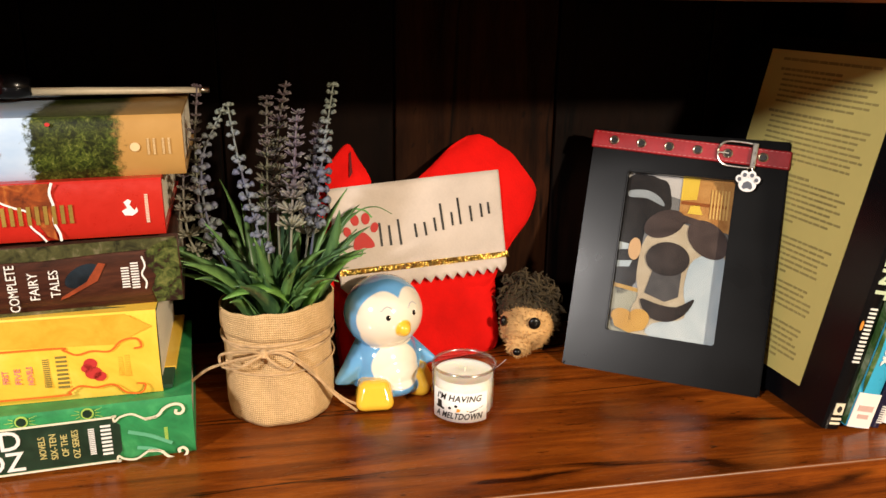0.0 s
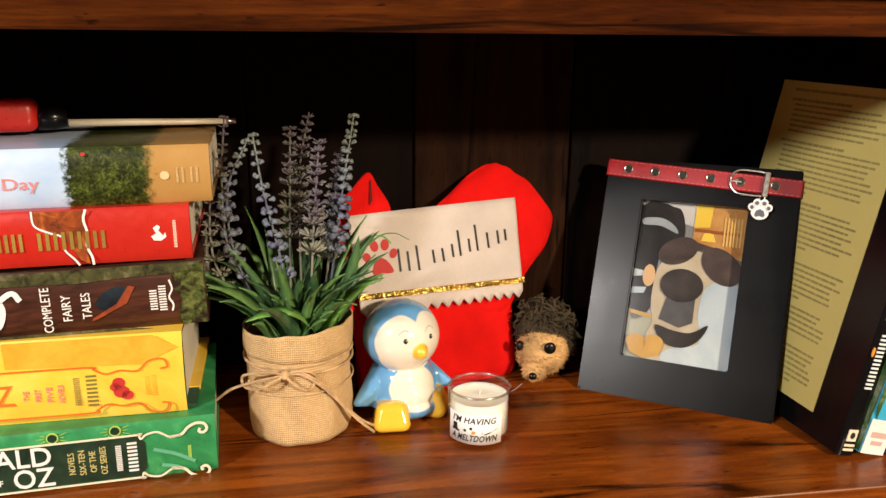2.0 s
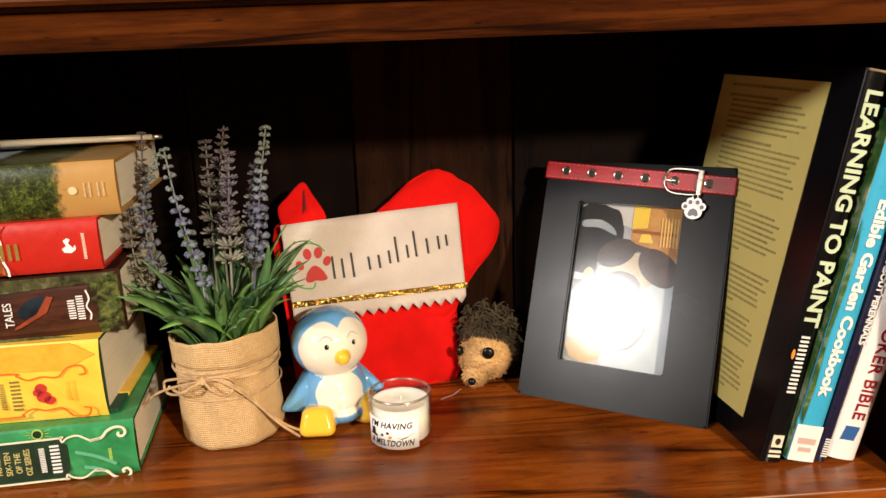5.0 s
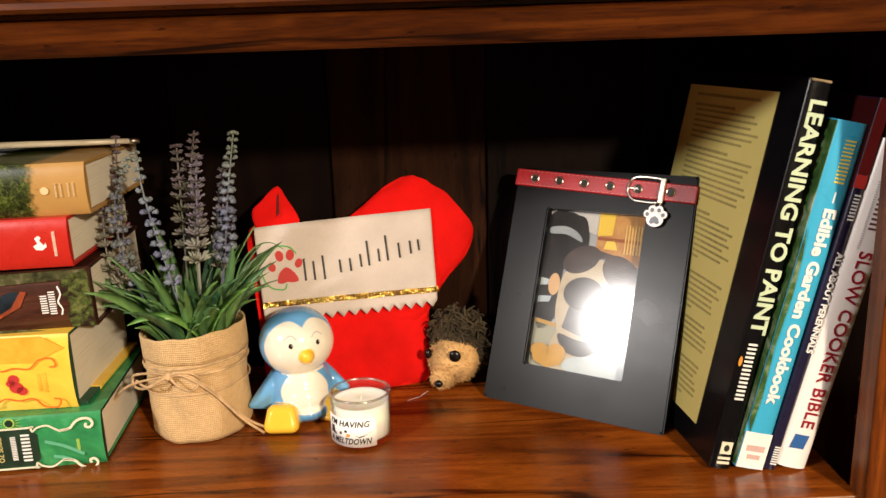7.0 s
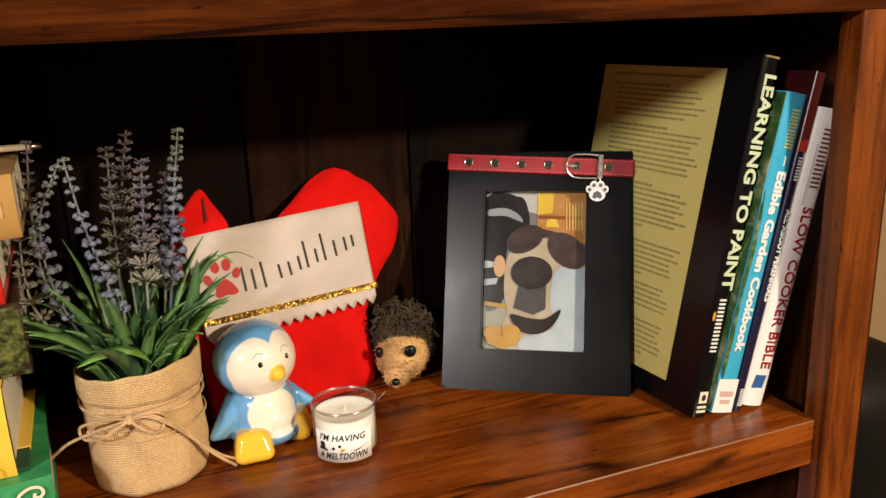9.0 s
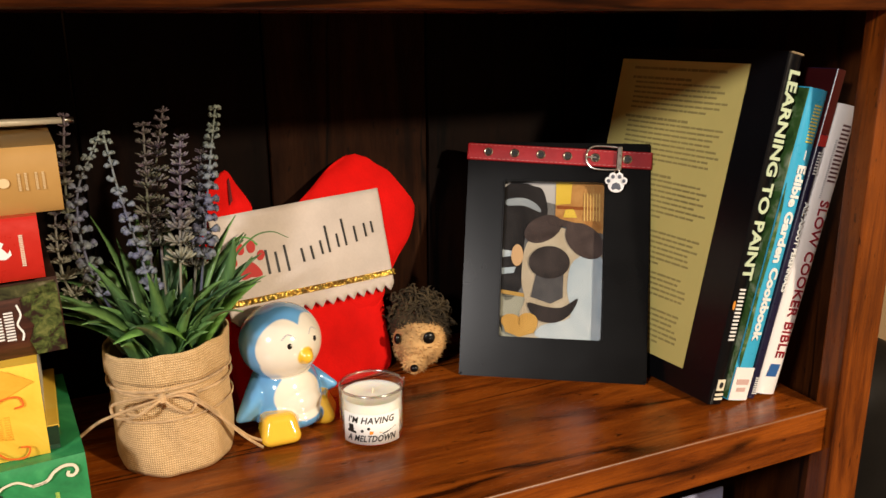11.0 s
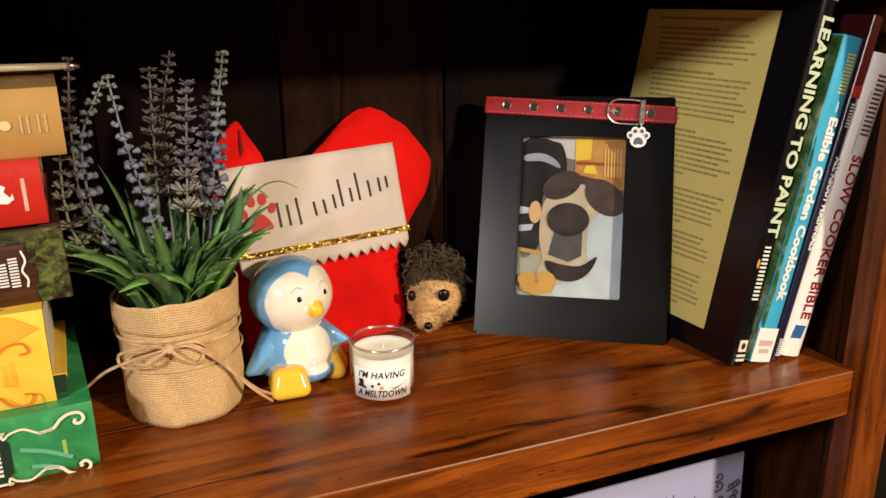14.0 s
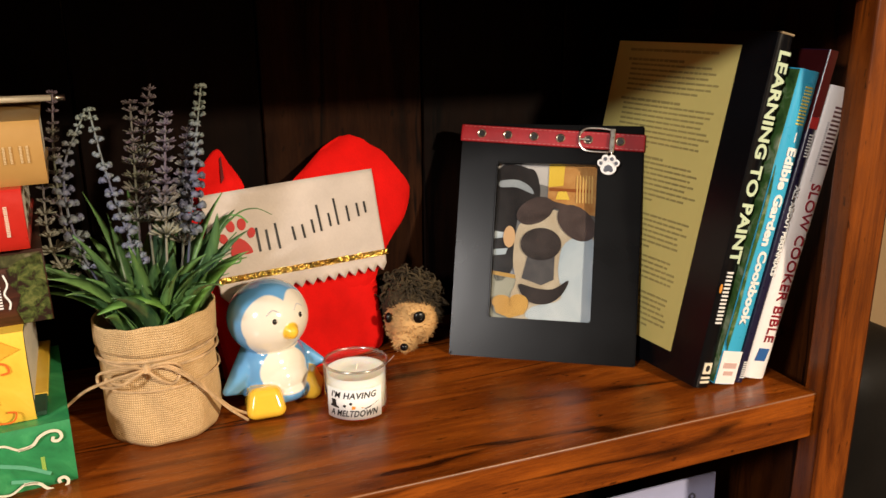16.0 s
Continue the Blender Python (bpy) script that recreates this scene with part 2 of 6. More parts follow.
# ---- mesh helpers ----
def part(name, bm, material, parent=None, label="", smooth=False):
    me = bpy.data.meshes.new(name)
    bm.to_mesh(me)
    bm.free()
    for k in (material if isinstance(material, (list, tuple)) else [material]):
        me.materials.append(k)
    if smooth:
        me.polygons.foreach_set("use_smooth", [True] * len(me.polygons))
    ob = new(name, me)
    if parent is not None:
        ob.parent = parent
    if label:
        ob["label"] = label
    return ob


def empty(name, m, label, category, group=""):
    ob = new(name)
    ob.empty_display_size = 0.02
    ob.matrix_world = m
    return tagged(ob, label, category, group)


def box(bm, x0, x1, y0, y1, z0, z1, bevel=0.0, seg=1):
    r = bmesh.ops.create_cube(bm, size=1)
    vs = r["verts"]
    for v in vs:
        v.co = Vector(((x0 + x1) / 2 + v.co.x * (x1 - x0), (y0 + y1) / 2 + v.co.y * (y1 - y0), (z0 + z1) / 2 + v.co.z * (z1 - z0)))
    if bevel:
        es = list({e for v in vs for e in v.link_edges})
        bmesh.ops.bevel(bm, geom=es, offset=bevel, segments=seg, affect="EDGES", profile=0.5)
    return bm


def boxed(*a, **k):
    return box(bmesh.new(), *a, **k)


def flat(points, depth, plane="xz", at=0.0):
    """A prism of an outline: the outline in the given plane, thickened backwards."""
    bm = bmesh.new()
    put = (lambda a, b, d: (a, d, b)) if plane == "xz" else (lambda a, b, d: (a, b, d))
    f = [bm.verts.new(put(a, b, at)) for a, b in points]
    g = [bm.verts.new(put(a, b, at + depth)) for a, b in points]
    n = len(f)
    bm.faces.new(f)
    bm.faces.new(g[::-1])
    for i in range(n):
        bm.faces.new((f[(i + 1) % n], f[i], g[i], g[(i + 1) % n]))
    bmesh.ops.recalc_face_normals(bm, faces=bm.faces[:])
    return bm


def add(bm, other):
    me = bpy.data.meshes.new("tmp")
    other.to_mesh(me)
    other.free()
    bm.from_mesh(me)
    bpy.data.meshes.remove(me)
    return bm


def ell(cx, cy, rx, ry, n=24, turn=0.0):
    c, s = math.cos(turn), math.sin(turn)
    return [(cx + rx * math.cos(a) * c - ry * math.sin(a) * s, cy + rx * math.cos(a) * s + ry * math.sin(a) * c) for a in [2 * math.pi * i / n for i in range(n)]]


def tube(points, radius, sides=6, taper=None):
    """A round cord along points."""
    bm = bmesh.new()
    rings = []
    pts = [Vector(p) for p in points]
    for i, p in enumerate(pts):
        d = (pts[min(i + 1, len(pts) - 1)] - pts[max(i - 1, 0)]).normalized()
        a = d.cross(Vector((0.31, 0.17, 0.93))).normalized()
        b = d.cross(a)
        r = radius if taper is None else radius + (taper - radius) * i / (len(pts) - 1)
        rings.append([bm.verts.new(p + r * (math.cos(k) * a + math.sin(k) * b)) for k in [2 * math.pi * j / sides for j in range(sides)]])
    for q, r in zip(rings, rings[1:]):
        for j in range(sides):
            bm.faces.new((q[j], q[(j + 1) % sides], r[(j + 1) % sides], r[j]))
    bm.faces.new(rings[0][::-1])
    bm.faces.new(rings[-1])
    return bm


def smooth_path(pts, n=8):
    """A Catmull-Rom curve through points."""
    p = [Vector(q) for q in pts]
    p = [2 * p[0] - p[1]] + p + [2 * p[-1] - p[-2]]
    out = []
    for a, b, c, d in zip(p, p[1:], p[2:], p[3:]):
        for k in range(n):
            u = k / n
            out.append(0.5 * (2 * b + (c - a) * u + (2 * a - 5 * b + 4 * c - d) * u * u + (3 * b - a - 3 * c + d) * u ** 3))
    return out + [p[-2]]


def lathe(profile, n=48):
    bm = bmesh.new()
    rings = []
    for r, z in profile:
        rings.append([bm.verts.new((r * math.cos(a), r * math.sin(a), z)) for a in [2 * math.pi * i / n for i in range(n)]])
    for q, r in zip(rings, rings[1:]):
        for j in range(n):
            bm.faces.new((q[j], q[(j + 1) % n], r[(j + 1) % n], r[j]))
    bm.faces.new(rings[0][::-1])
    bm.faces.new(rings[-1])
    return bm


def smooth_loop(pts, n=5):
    q = [Vector((a, 0, b)) for a, b in pts]
    out = []
    for i in range(len(q)):
        a, b, c, d = q[i - 1], q[i], q[(i + 1) % len(q)], q[(i + 2) % len(q)]
        for k in range(n):
            u = k / n
            v = 0.5 * (2 * b + (c - a) * u + (2 * a - 5 * b + 4 * c - d) * u * u + (3 * b - a - 3 * c + d) * u ** 3)
            out.append((v.x, v.z))
    return out


def letters(text, height, bold=0.0, depth=0.0003, stretch=1.0, spacing=1.0):
    """A bmesh of words in the built-in font, centred in x, in the xy plane."""
    cu = bpy.data.curves.new("words", "FONT")
    cu.body, cu.size, cu.extrude, cu.align_x, cu.align_y = text, height / 0.70, depth, "CENTER", "CENTER"
    cu.offset, cu.resolution_u, cu.space_character = bold, 3, spacing
    ob = new("words", cu)
    dg = bpy.context.evaluated_depsgraph_get()
    dg.update()
    me = bpy.data.meshes.new_from_object(ob.evaluated_get(dg))
    bpy.data.objects.remove(ob)
    bm = bmesh.new()
    bm.from_mesh(me)
    bpy.data.meshes.remove(me)
    bmesh.ops.scale(bm, vec=(stretch, 1, 1), verts=bm.verts[:])
    return bm


def fit_width(bm, width):
    xs = [v.co.x for v in bm.verts]
    s = width / (max(xs) - min(xs))
    m = (max(xs) + min(xs)) / 2
    for v in bm.verts:
        v.co.x = (v.co.x - m) * s
    return bm


def moved(bm, m):
    bmesh.ops.transform(bm, matrix=m, verts=bm.verts[:])
    return bm


def on_front(x, y, z, turn=0.0):
    """From a drawing in the xy plane to a front face that looks towards -y, turned counter-clockwise as seen."""
    return pose(x, y, z, 90, 0, 0) @ pose(0, 0, 0, 0, 0, turn)


def basis(origin, right, back, up):
    r, b, u = Vector(right).normalized(), Vector(back).normalized(), Vector(up).normalized()
    return Matrix(((r.x, b.x, u.x, origin[0]), (r.y, b.y, u.y, origin[1]), (r.z, b.z, u.z, origin[2]), (0, 0, 0, 1)))


# ---- room ----
def slab(name, label, cat, mat, *a):
    return tagged(part(name, boxed(*a), mat), label, cat, kind="structure")


slab("floor", "brown carpeted floor of the room", "floor", CARPET, -2.2, 2.4, -3.9, 0.92, -0.96, -0.86)
slab("ceiling", "grey-beige painted flat ceiling of the room", "ceiling", CEIL_PAINT, -2.2, 2.4, -3.9, 0.92, 1.74, 1.84)
slab("wall_north", "tan painted wall behind the bookcase", "wall", WALL_PAINT, -2.2, 2.4, 0.92, 1.02, -0.96, 1.84)
slab("wall_south", "tan painted plain room wall", "wall", WALL_PAINT, -2.2, 2.4, -4.0, -3.9, -0.96, 1.84)
slab("wall_west", "tan painted plain side wall", "wall", WALL_PAINT, -2.3, -2.2, -4.0, 1.02, -0.96, 1.84)
slab("wall_east", "tan painted plain side wall", "wall", WALL_PAINT, 2.4, 2.5, -4.0, 1.02, -0.96, 1.84)

# ---- bookcase ----
case = empty("bookcase", pose(0, 0, -0.86), "dark reddish-brown stained wooden bookcase with moulded top rail", "bookcase")
UP = Matrix.Translation((0, 0, 0.86))


def case_part(name, bm, mat, label=""):
    return part(name, moved(bm, UP), mat, case, label)


def shelf_board(z0, z1):
    bm = boxed(-0.50, 0.432, 0.58, 0.872, z0, z1, bevel=0.0018, seg=2)
    return bm


case_part("shelf", shelf_board(-0.041, 0.0), WOOD_X, "glossy stained shelf board with dark grain streaks")
case_part("worn_arris", tube([(-0.50 + 0.0465 * k, 0.5809, -0.0009) for k in range(21)], 0.0008, 8), WORN_EDGE, "pale worn front edge of the shelf")
case_part("shelf", shelf_board(-0.375, -0.335), WOOD_X)
for x0, x1 in ((0.430, 0.469), (-0.541, -0.502)):
    case_part("stile", boxed(x0, x1, 0.572, 0.5935, -0.86, 0.327, bevel=0.0015, seg=2), WOOD_Z)
# inner sides, in the wood darkened for shade
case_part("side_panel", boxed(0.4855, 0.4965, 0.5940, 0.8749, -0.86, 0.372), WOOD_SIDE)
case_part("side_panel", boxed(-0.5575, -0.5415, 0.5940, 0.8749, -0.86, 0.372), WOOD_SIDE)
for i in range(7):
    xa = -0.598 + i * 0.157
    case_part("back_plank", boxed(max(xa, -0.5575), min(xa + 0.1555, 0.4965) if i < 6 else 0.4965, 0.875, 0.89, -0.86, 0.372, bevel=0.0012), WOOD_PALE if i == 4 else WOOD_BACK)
rail = [(0.62, 0.3246), (0.5725, 0.3246), (0.571, 0.3262), (0.5645, 0.338), (0.562, 0.3425), (0.567, 0.345), (0.570, 0.347), (0.570, 0.3495),
        (0.556, 0.3497), (0.5535, 0.352), (0.5535, 0.3555), (0.556, 0.3583), (0.561, 0.3588), (0.561, 0.361), (0.548, 0.3615),
        (0.545, 0.365), (0.545, 0.398), (0.549, 0.402), (0.62, 0.402)]
rb = bmesh.new()
ends = [[rb.verts.new((x, y, z)) for y, z in rail] for x in (-0.56, 0.488)]
for i in range(len(rail)):
    k = (i + 1) % len(rail)
    rb.faces.new((ends[0][i], ends[1][i], ends[1][k], ends[0][k]))
rb.faces.new(ends[0][::-1])
rb.faces.new(ends[1])
bmesh.ops.recalc_face_normals(rb, faces=rb.faces[:])
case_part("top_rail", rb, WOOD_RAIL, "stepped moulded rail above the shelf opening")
case_part("top_board", boxed(-0.5412, 0.4852, 0.6205, 0.8747, 0.3275, 0.372), WOOD_X)
for zz in (0.036, 0.0005):
    case_part("shelf_pin", moved(lathe([(0.003, 0), (0.003, 0.004), (0.0015, 0.005)], 10), pose(0.4855, 0.683, zz + 0.008, 0, -90, 0)), plain("aged_brass_pin", (0.22, 0.17, 0.11), 0.4, 0.2, 80, 0.8))


# ---- beside the bookcase ----
chair = empty("armchair", pose(0.86, 0.77, -0.86), "very dark upholstered armchair standing beside the bookcase", "armchair")
BLACK_HIDE = plain("black_brown_hide", (0.006, 0.005, 0.0045), 0.6, 0.2, 40, relief=0.3, spec=0.15)
part("arm", boxed(-0.315, -0.145, -0.11, 0.125, 0.03, 0.835, bevel=0.06, seg=6), BLACK_HIDE, chair, "", True)
part("seat", boxed(-0.140, 0.360, -0.10, 0.12, 0.03, 0.46, bevel=0.05, seg=5), BLACK_HIDE, chair, "", True)
part("arm", boxed(0.365, 0.530, -0.11, 0.125, 0.03, 0.835, bevel=0.06, seg=6), BLACK_HIDE, chair, "", True)
for fx, fy in ((-0.28, -0.08), (0.50, -0.08), (-0.28, 0.09), (0.50, 0.09)):
    part("foot", boxed(fx - 0.02, fx + 0.02, fy - 0.02, fy + 0.02, 0.0, 0.032, bevel=0.004), BLACK_HIDE, chair)


# ---- books ----
def book_mesh(L, D, T, cover, paper, name, m, label, rounded=0.0, group="", rim=None):
    """A closed book. x runs along the spine from -L to 0, the spine is at y = 0, the book lies flat from z = 0 to T."""
    ob = empty(name, m, label, "book", group)
    board, lip = 0.0026, 0.0018
    bm = bmesh.new()
    n = 26
    prof = []
    for i in range(n + 1):
        a = -1 + 2 * i / n
        prof.append((-rounded * (1 - abs(a) ** 2.4) + 0.0008 * abs(a) ** 8, T / 2 + a * T / 2))
    outer = [(D, 0.0)] + prof + [(D, T)]
    inner = [(D, T - board), (board + 0.001, T - board), (board + 0.001, board), (D, board)]
    ring = outer + inner
    A = [bm.verts.new((0, y, z)) for y, z in ring]
    B = [bm.verts.new((-L, y, z)) for y, z in ring]
    k = len(ring)
    for i in range(k):
        bm.faces.new((A[i], A[(i + 1) % k], B[(i + 1) % k], B[i]))
    for cap in (A[::-1], B):
        bm.faces.new(cap).material_index = 1 if rim else 0
    bmesh.ops.recalc_face_normals(bm, faces=bm.faces[:])
    part("cover", bm, [cover, rim] if rim else cover, ob)
    part("page_block", boxed(-L + lip, -lip, board + 0.0012, D - lip, board + 0.0001, T - board - 0.0001, bevel=0.0008), paper, ob, "cream page block")
    ob["round"] = rounded
    return ob


def spine_words(book, text, height, x, z, mat, turn=0.0, width=0.0, name="title", bold=0.0, off=0.0, spacing=1.0):
    """Words on the spine: turn 0 reads along the spine, 90 reads upwards."""
    bm = letters(text, height, bold, spacing=spacing)
    if width:
        fit_width(bm, width)
    return part(name, moved(bm, on_front(x, -book["round"] - 0.0005 - off, z, turn)), mat, book)


def spine_shape(book, points, mat, name="spine_print", off=0.0, depth=0.0006):
    return part(name, flat(points, depth, at=-book["round"] - 0.0004 - off), mat, book)


def bars(book, x, z, w, h, n, mat, turn=0, name="lettering_bar", off=0.0):
    """A row of plain upright bars of a word's size."""
    n = n * 2 if w / n > h * 0.45 and n > 1 else n
    for i in range(n):
        a = x - w / 2 + w * (i + 0.5) / n if not turn else x
        b = z if not turn else z - w / 2 + w * (i + 0.5) / n
        p, q = (w / n * (0.24 if n > 1 else 0.5), h / 2) if not turn else (h / 2, w / n * 0.24)
        part(name, flat([(a - p, b - q), (a + p, b - q), (a + p, b + q), (a - p, b + q)], 0.0006, at=-book["round"] - 0.0005 - off), mat, book)


def ribbon(points, half, at, depth=0.0005):
    """A thin printed line through points of the front face (x, z)."""
    pts = [Vector((p.x, p.z)) for p in smooth_path([(x, 0, z) for x, z in points], 6)]
    bm = bmesh.new()
    rows = []
    for i, p in enumerate(pts):
        d = (pts[min(i + 1, len(pts) - 1)] - pts[max(i - 1, 0)]).normalized()
        nrm = Vector((-d.y, d.x)) * half
        rows.append((bm.verts.new((p.x + nrm.x, at, p.y + nrm.y)), bm.verts.new((p.x - nrm.x, at, p.y - nrm.y))))
    for q, r in zip(rows, rows[1:]):
        bm.faces.new((q[0], q[1], r[1], r[0]))
    ex = bmesh.ops.extrude_face_region(bm, geom=bm.faces[:])
    for v in [g for g in ex["geom"] if isinstance(g, bmesh.types.BMVert)]:
        v.co.y += depth
    bmesh.ops.recalc_face_normals(bm, faces=bm.faces[:])
    return bm


def print_mat(name, stops, scale, rough=0.35, stretch=(1, 1, 1), distort=0.6, relief=0.05):
    m, t, p = nodes_of(name)
    n = noise_tex(t, coords(t, stretch), scale, 6, 0.65, distort)
    link(t, ramp(t, n, stops), p.inputs["Base Color"])
    p.inputs["Roughness"].default_value = rough
    if relief:
        bump(t, p, n, relief, 0.0004)
    return m


GREEN_BOOK = print_mat("emerald_jacket", [(0.25, (0.010, 0.10, 0.035)), (0.5, (0.03, 0.25, 0.085)), (0.75, (0.10, 0.46, 0.17))], 22, 0.3)
GREEN_DARK = print_mat("dark_green_panel", [(0.3, (0.006, 0.02, 0.012)), (0.7, (0.02, 0.05, 0.03))], 60, 0.3)
YELLOW_BOOK = print_mat("yellow_jacket", [(0.25, (0.80, 0.40, 0.03)), (0.5, (0.85, 0.54, 0.06)), (0.75, (0.88, 0.66, 0.14))], 16, 0.3)
BROWN_BOOK = print_mat("dark_bark_jacket", [(0.3, (0.018, 0.006, 0.004)), (0.55, (0.055, 0.017, 0.010)), (0.8, (0.11, 0.035, 0.018))], 30, 0.35, (1, 1, 5))
RED_BOOK = plain("red_jacket", (0.50, 0.020, 0.012), 0.30, 0.12, 30, relief=0.04)


def hedge_jacket():
    """A printed jacket: pale sky, a leafy hedge and a tan band, one after another along the spine."""
    m, t, p = nodes_of("hedge_jacket")
    v = coords(t)
    sep = t.nodes.new("ShaderNodeSeparateXYZ")
    link(t, v, sep.inputs[0])
    rough_edge = math_node(t, "MULTIPLY", math_node(t, "SUBTRACT", noise_tex(t, v, 240, 4, 0.7), 0.5), 0.022)
    x = math_node(t, "ADD", sep.outputs[0], rough_edge)

    def past(edge, soft):
        k = t.nodes.new("ShaderNodeMapRange")
        k.interpolation_type = "SMOOTHSTEP"
        k.inputs["From Min"].default_value, k.inputs["From Max"].default_value = edge - soft, edge + soft
        link(t, x, k.inputs["Value"])
        return k.outputs["Result"]

    sky = ramp(t, noise_tex(t, coords(t, (1, 1, 2)), 14, 4), [(0.3, (0.30, 0.45, 0.68)), (0.7, (0.58, 0.68, 0.80))])
    leaves = ramp(t, noise_tex(t, v, 330, 5, 0.7, 0.8), [(0.34, (0.004, 0.006, 0.002)), (0.48, (0.028, 0.042, 0.006)), (0.62, (0.09, 0.11, 0.018)), (0.78, (0.36, 0.36, 0.16))])
    leaves = mixcol(t, 0.8, leaves, ramp(t, noise_tex(t, v, 85, 3), [(0.32, (0.25, 0.25, 0.25)), (0.66, (1.2, 1.2, 1.1))]), "MULTIPLY")
    tan = ramp(t, noise_tex(t, v, 20, 4), [(0.3, (0.37, 0.20, 0.055)), (0.7, (0.46, 0.265, 0.085))])
    c = mixcol(t, past(-0.0965, 0.003), sky, leaves)
    c = mixcol(t, past(-0.0410, 0.004), c, tan)
    link(t, c, p.inputs["Base Color"])
    p.inputs["Roughness"].default_value = 0.32
    return m


SKY_BOOK = hedge_jacket()
MOSS_PRINT = print_mat("mossy_print", [(0.3, (0.012, 0.012, 0.006)), (0.55, (0.07, 0.07, 0.025)), (0.78, (0.24, 0.20, 0.13))], 120, 0.35)
LEAF_PRINT = print_mat("ivy_print", [(0.42, (0.02, 0.008, 0.006)), (0.52, (0.05, 0.07, 0.015)), (0.75, (0.20, 0.20, 0.06))], 150, 0.35)
OLD_GOLD = plain("dull_gold_foil", (0.42, 0.27, 0.06), 0.35, 0.2, 100, metal=0.4)
CREAM_PRINT = plain("cream_print", (0.78, 0.72, 0.55), 0.45, 0.06)
WHITE_PRINT = plain("white_print", (0.80, 0.79, 0.76), 0.4, 0.04)
ROSE_PRINT = plain("rose_print", (0.72, 0.22, 0.22), 0.4, 0.08)
ORANGE_LINE = plain("orange_line_print", (0.72, 0.16, 0.02), 0.4, 0.1)
AMBER_PRINT = print_mat("amber_shade_print", [(0.3, (0.70, 0.30, 0.02)), (0.7, (0.80, 0.44, 0.05))], 40, 0.3)
FIRE_PRINT = print_mat("fire_print", [(0.3, (0.05, 0.012, 0.008)), (0.55, (0.28, 0.06, 0.015)), (0.78, (0.60, 0.22, 0.05))], 90, 0.3)
LIME_PRINT = plain("lime_glow_print", (0.42, 0.62, 0.12), 0.4, 0.1)
GOLD_TEXT = plain("pale_gold_print", (0.60, 0.52, 0.20), 0.4, 0.1)
STACK = "books in the lying stack"

# green book, lowest of the stack
gbk = book_mesh(0.245, 0.146, 0.0460, GREEN_BOOK, PAPER, "book", pose(-0.1455, 0.6735, 0.0, 0, 0, 6), "thick emerald green hardcover book lying under the stack", 0.003, STACK, GREEN_DARK)
spine_shape(gbk, [(-0.245, 0.0042), (-0.055, 0.0042), (-0.050, 0.0100), (-0.050, 0.0310), (-0.056, 0.0365), (-0.245, 0.0365)], GREEN_DARK, "title_panel")
for z, sgn in ((0.0378, 1), (0.0030, -1)):
    for pts, half in (([(-0.245, z), (-0.15, z), (-0.060, z), (-0.0545, z + 0.0004 * sgn), (-0.0530, z - 0.0035 * sgn), (-0.0490, z - 0.0005 * sgn), (-0.0410, z + 0.0006 * sgn), (-0.0320, z - 0.0045 * sgn), (-0.0245, z - 0.0035 * sgn)], 0.0007),
                      ([(-0.0330, z - 0.0046 * sgn), (-0.0245, z - 0.0032 * sgn), (-0.0195, z + 0.0020 * sgn), (-0.0135, z + 0.0046 * sgn), (-0.0080, z + 0.0036 * sgn), (-0.0062, z - 0.0004 * sgn), (-0.0086, z - 0.0034 * sgn), (-0.0118, z - 0.0024 * sgn), (-0.0112, z + 0.0002 * sgn)], 0.0010)):
        part("scroll_border", ribbon(pts, half, -0.0042), CREAM_PRINT, gbk)
for line in ([(-0.045, 0.0245), (-0.030, 0.0190), (-0.016, 0.0110)], [(-0.040, 0.0110), (-0.030, 0.0085), (-0.022, 0.0040)]):
    part("light_streak", ribbon(line, 0.0013, -0.0036), plain("pale_green_streak", (0.13, 0.46, 0.27), 0.35, 0.15, 60), gbk)
spine_words(gbk, "EMERALD", 0.0145, -0.1555, 0.0282, WHITE_PRINT, width=0.083, off=0.0005, bold=0.0002)
spine_words(gbk, "OF", 0.0045, -0.151, 0.0110, WHITE_PRINT, off=0.0005)
spine_words(gbk, "OZ", 0.0145, -0.1265, 0.0118, WHITE_PRINT, width=0.027, off=0.0005, bold=0.0002)
for k, w in enumerate(("NOVELS", "SIX-TEN", "OF THE", "OZ SERIES")):
    spine_words(gbk, w, 0.0044, -0.1010 + 0.0072 * k, 0.0205, GOLD_TEXT, 90, width=0.017 + 0.0026 * (k % 2) + 0.0024 * (k == 3), name="subtitle", off=0.0005)
bars(gbk, -0.0690, 0.0205, 0.021, 0.004, 7, WHITE_PRINT, 1, off=0.0005)
bars(gbk, -0.0595, 0.0205, 0.025, 0.0068, 4, WHITE_PRINT, 1, off=0.0005)
bars(gbk, -0.0195, 0.0190, 0.011, 0.0024, 8, LIME_PRINT, 1, "publisher_mark")
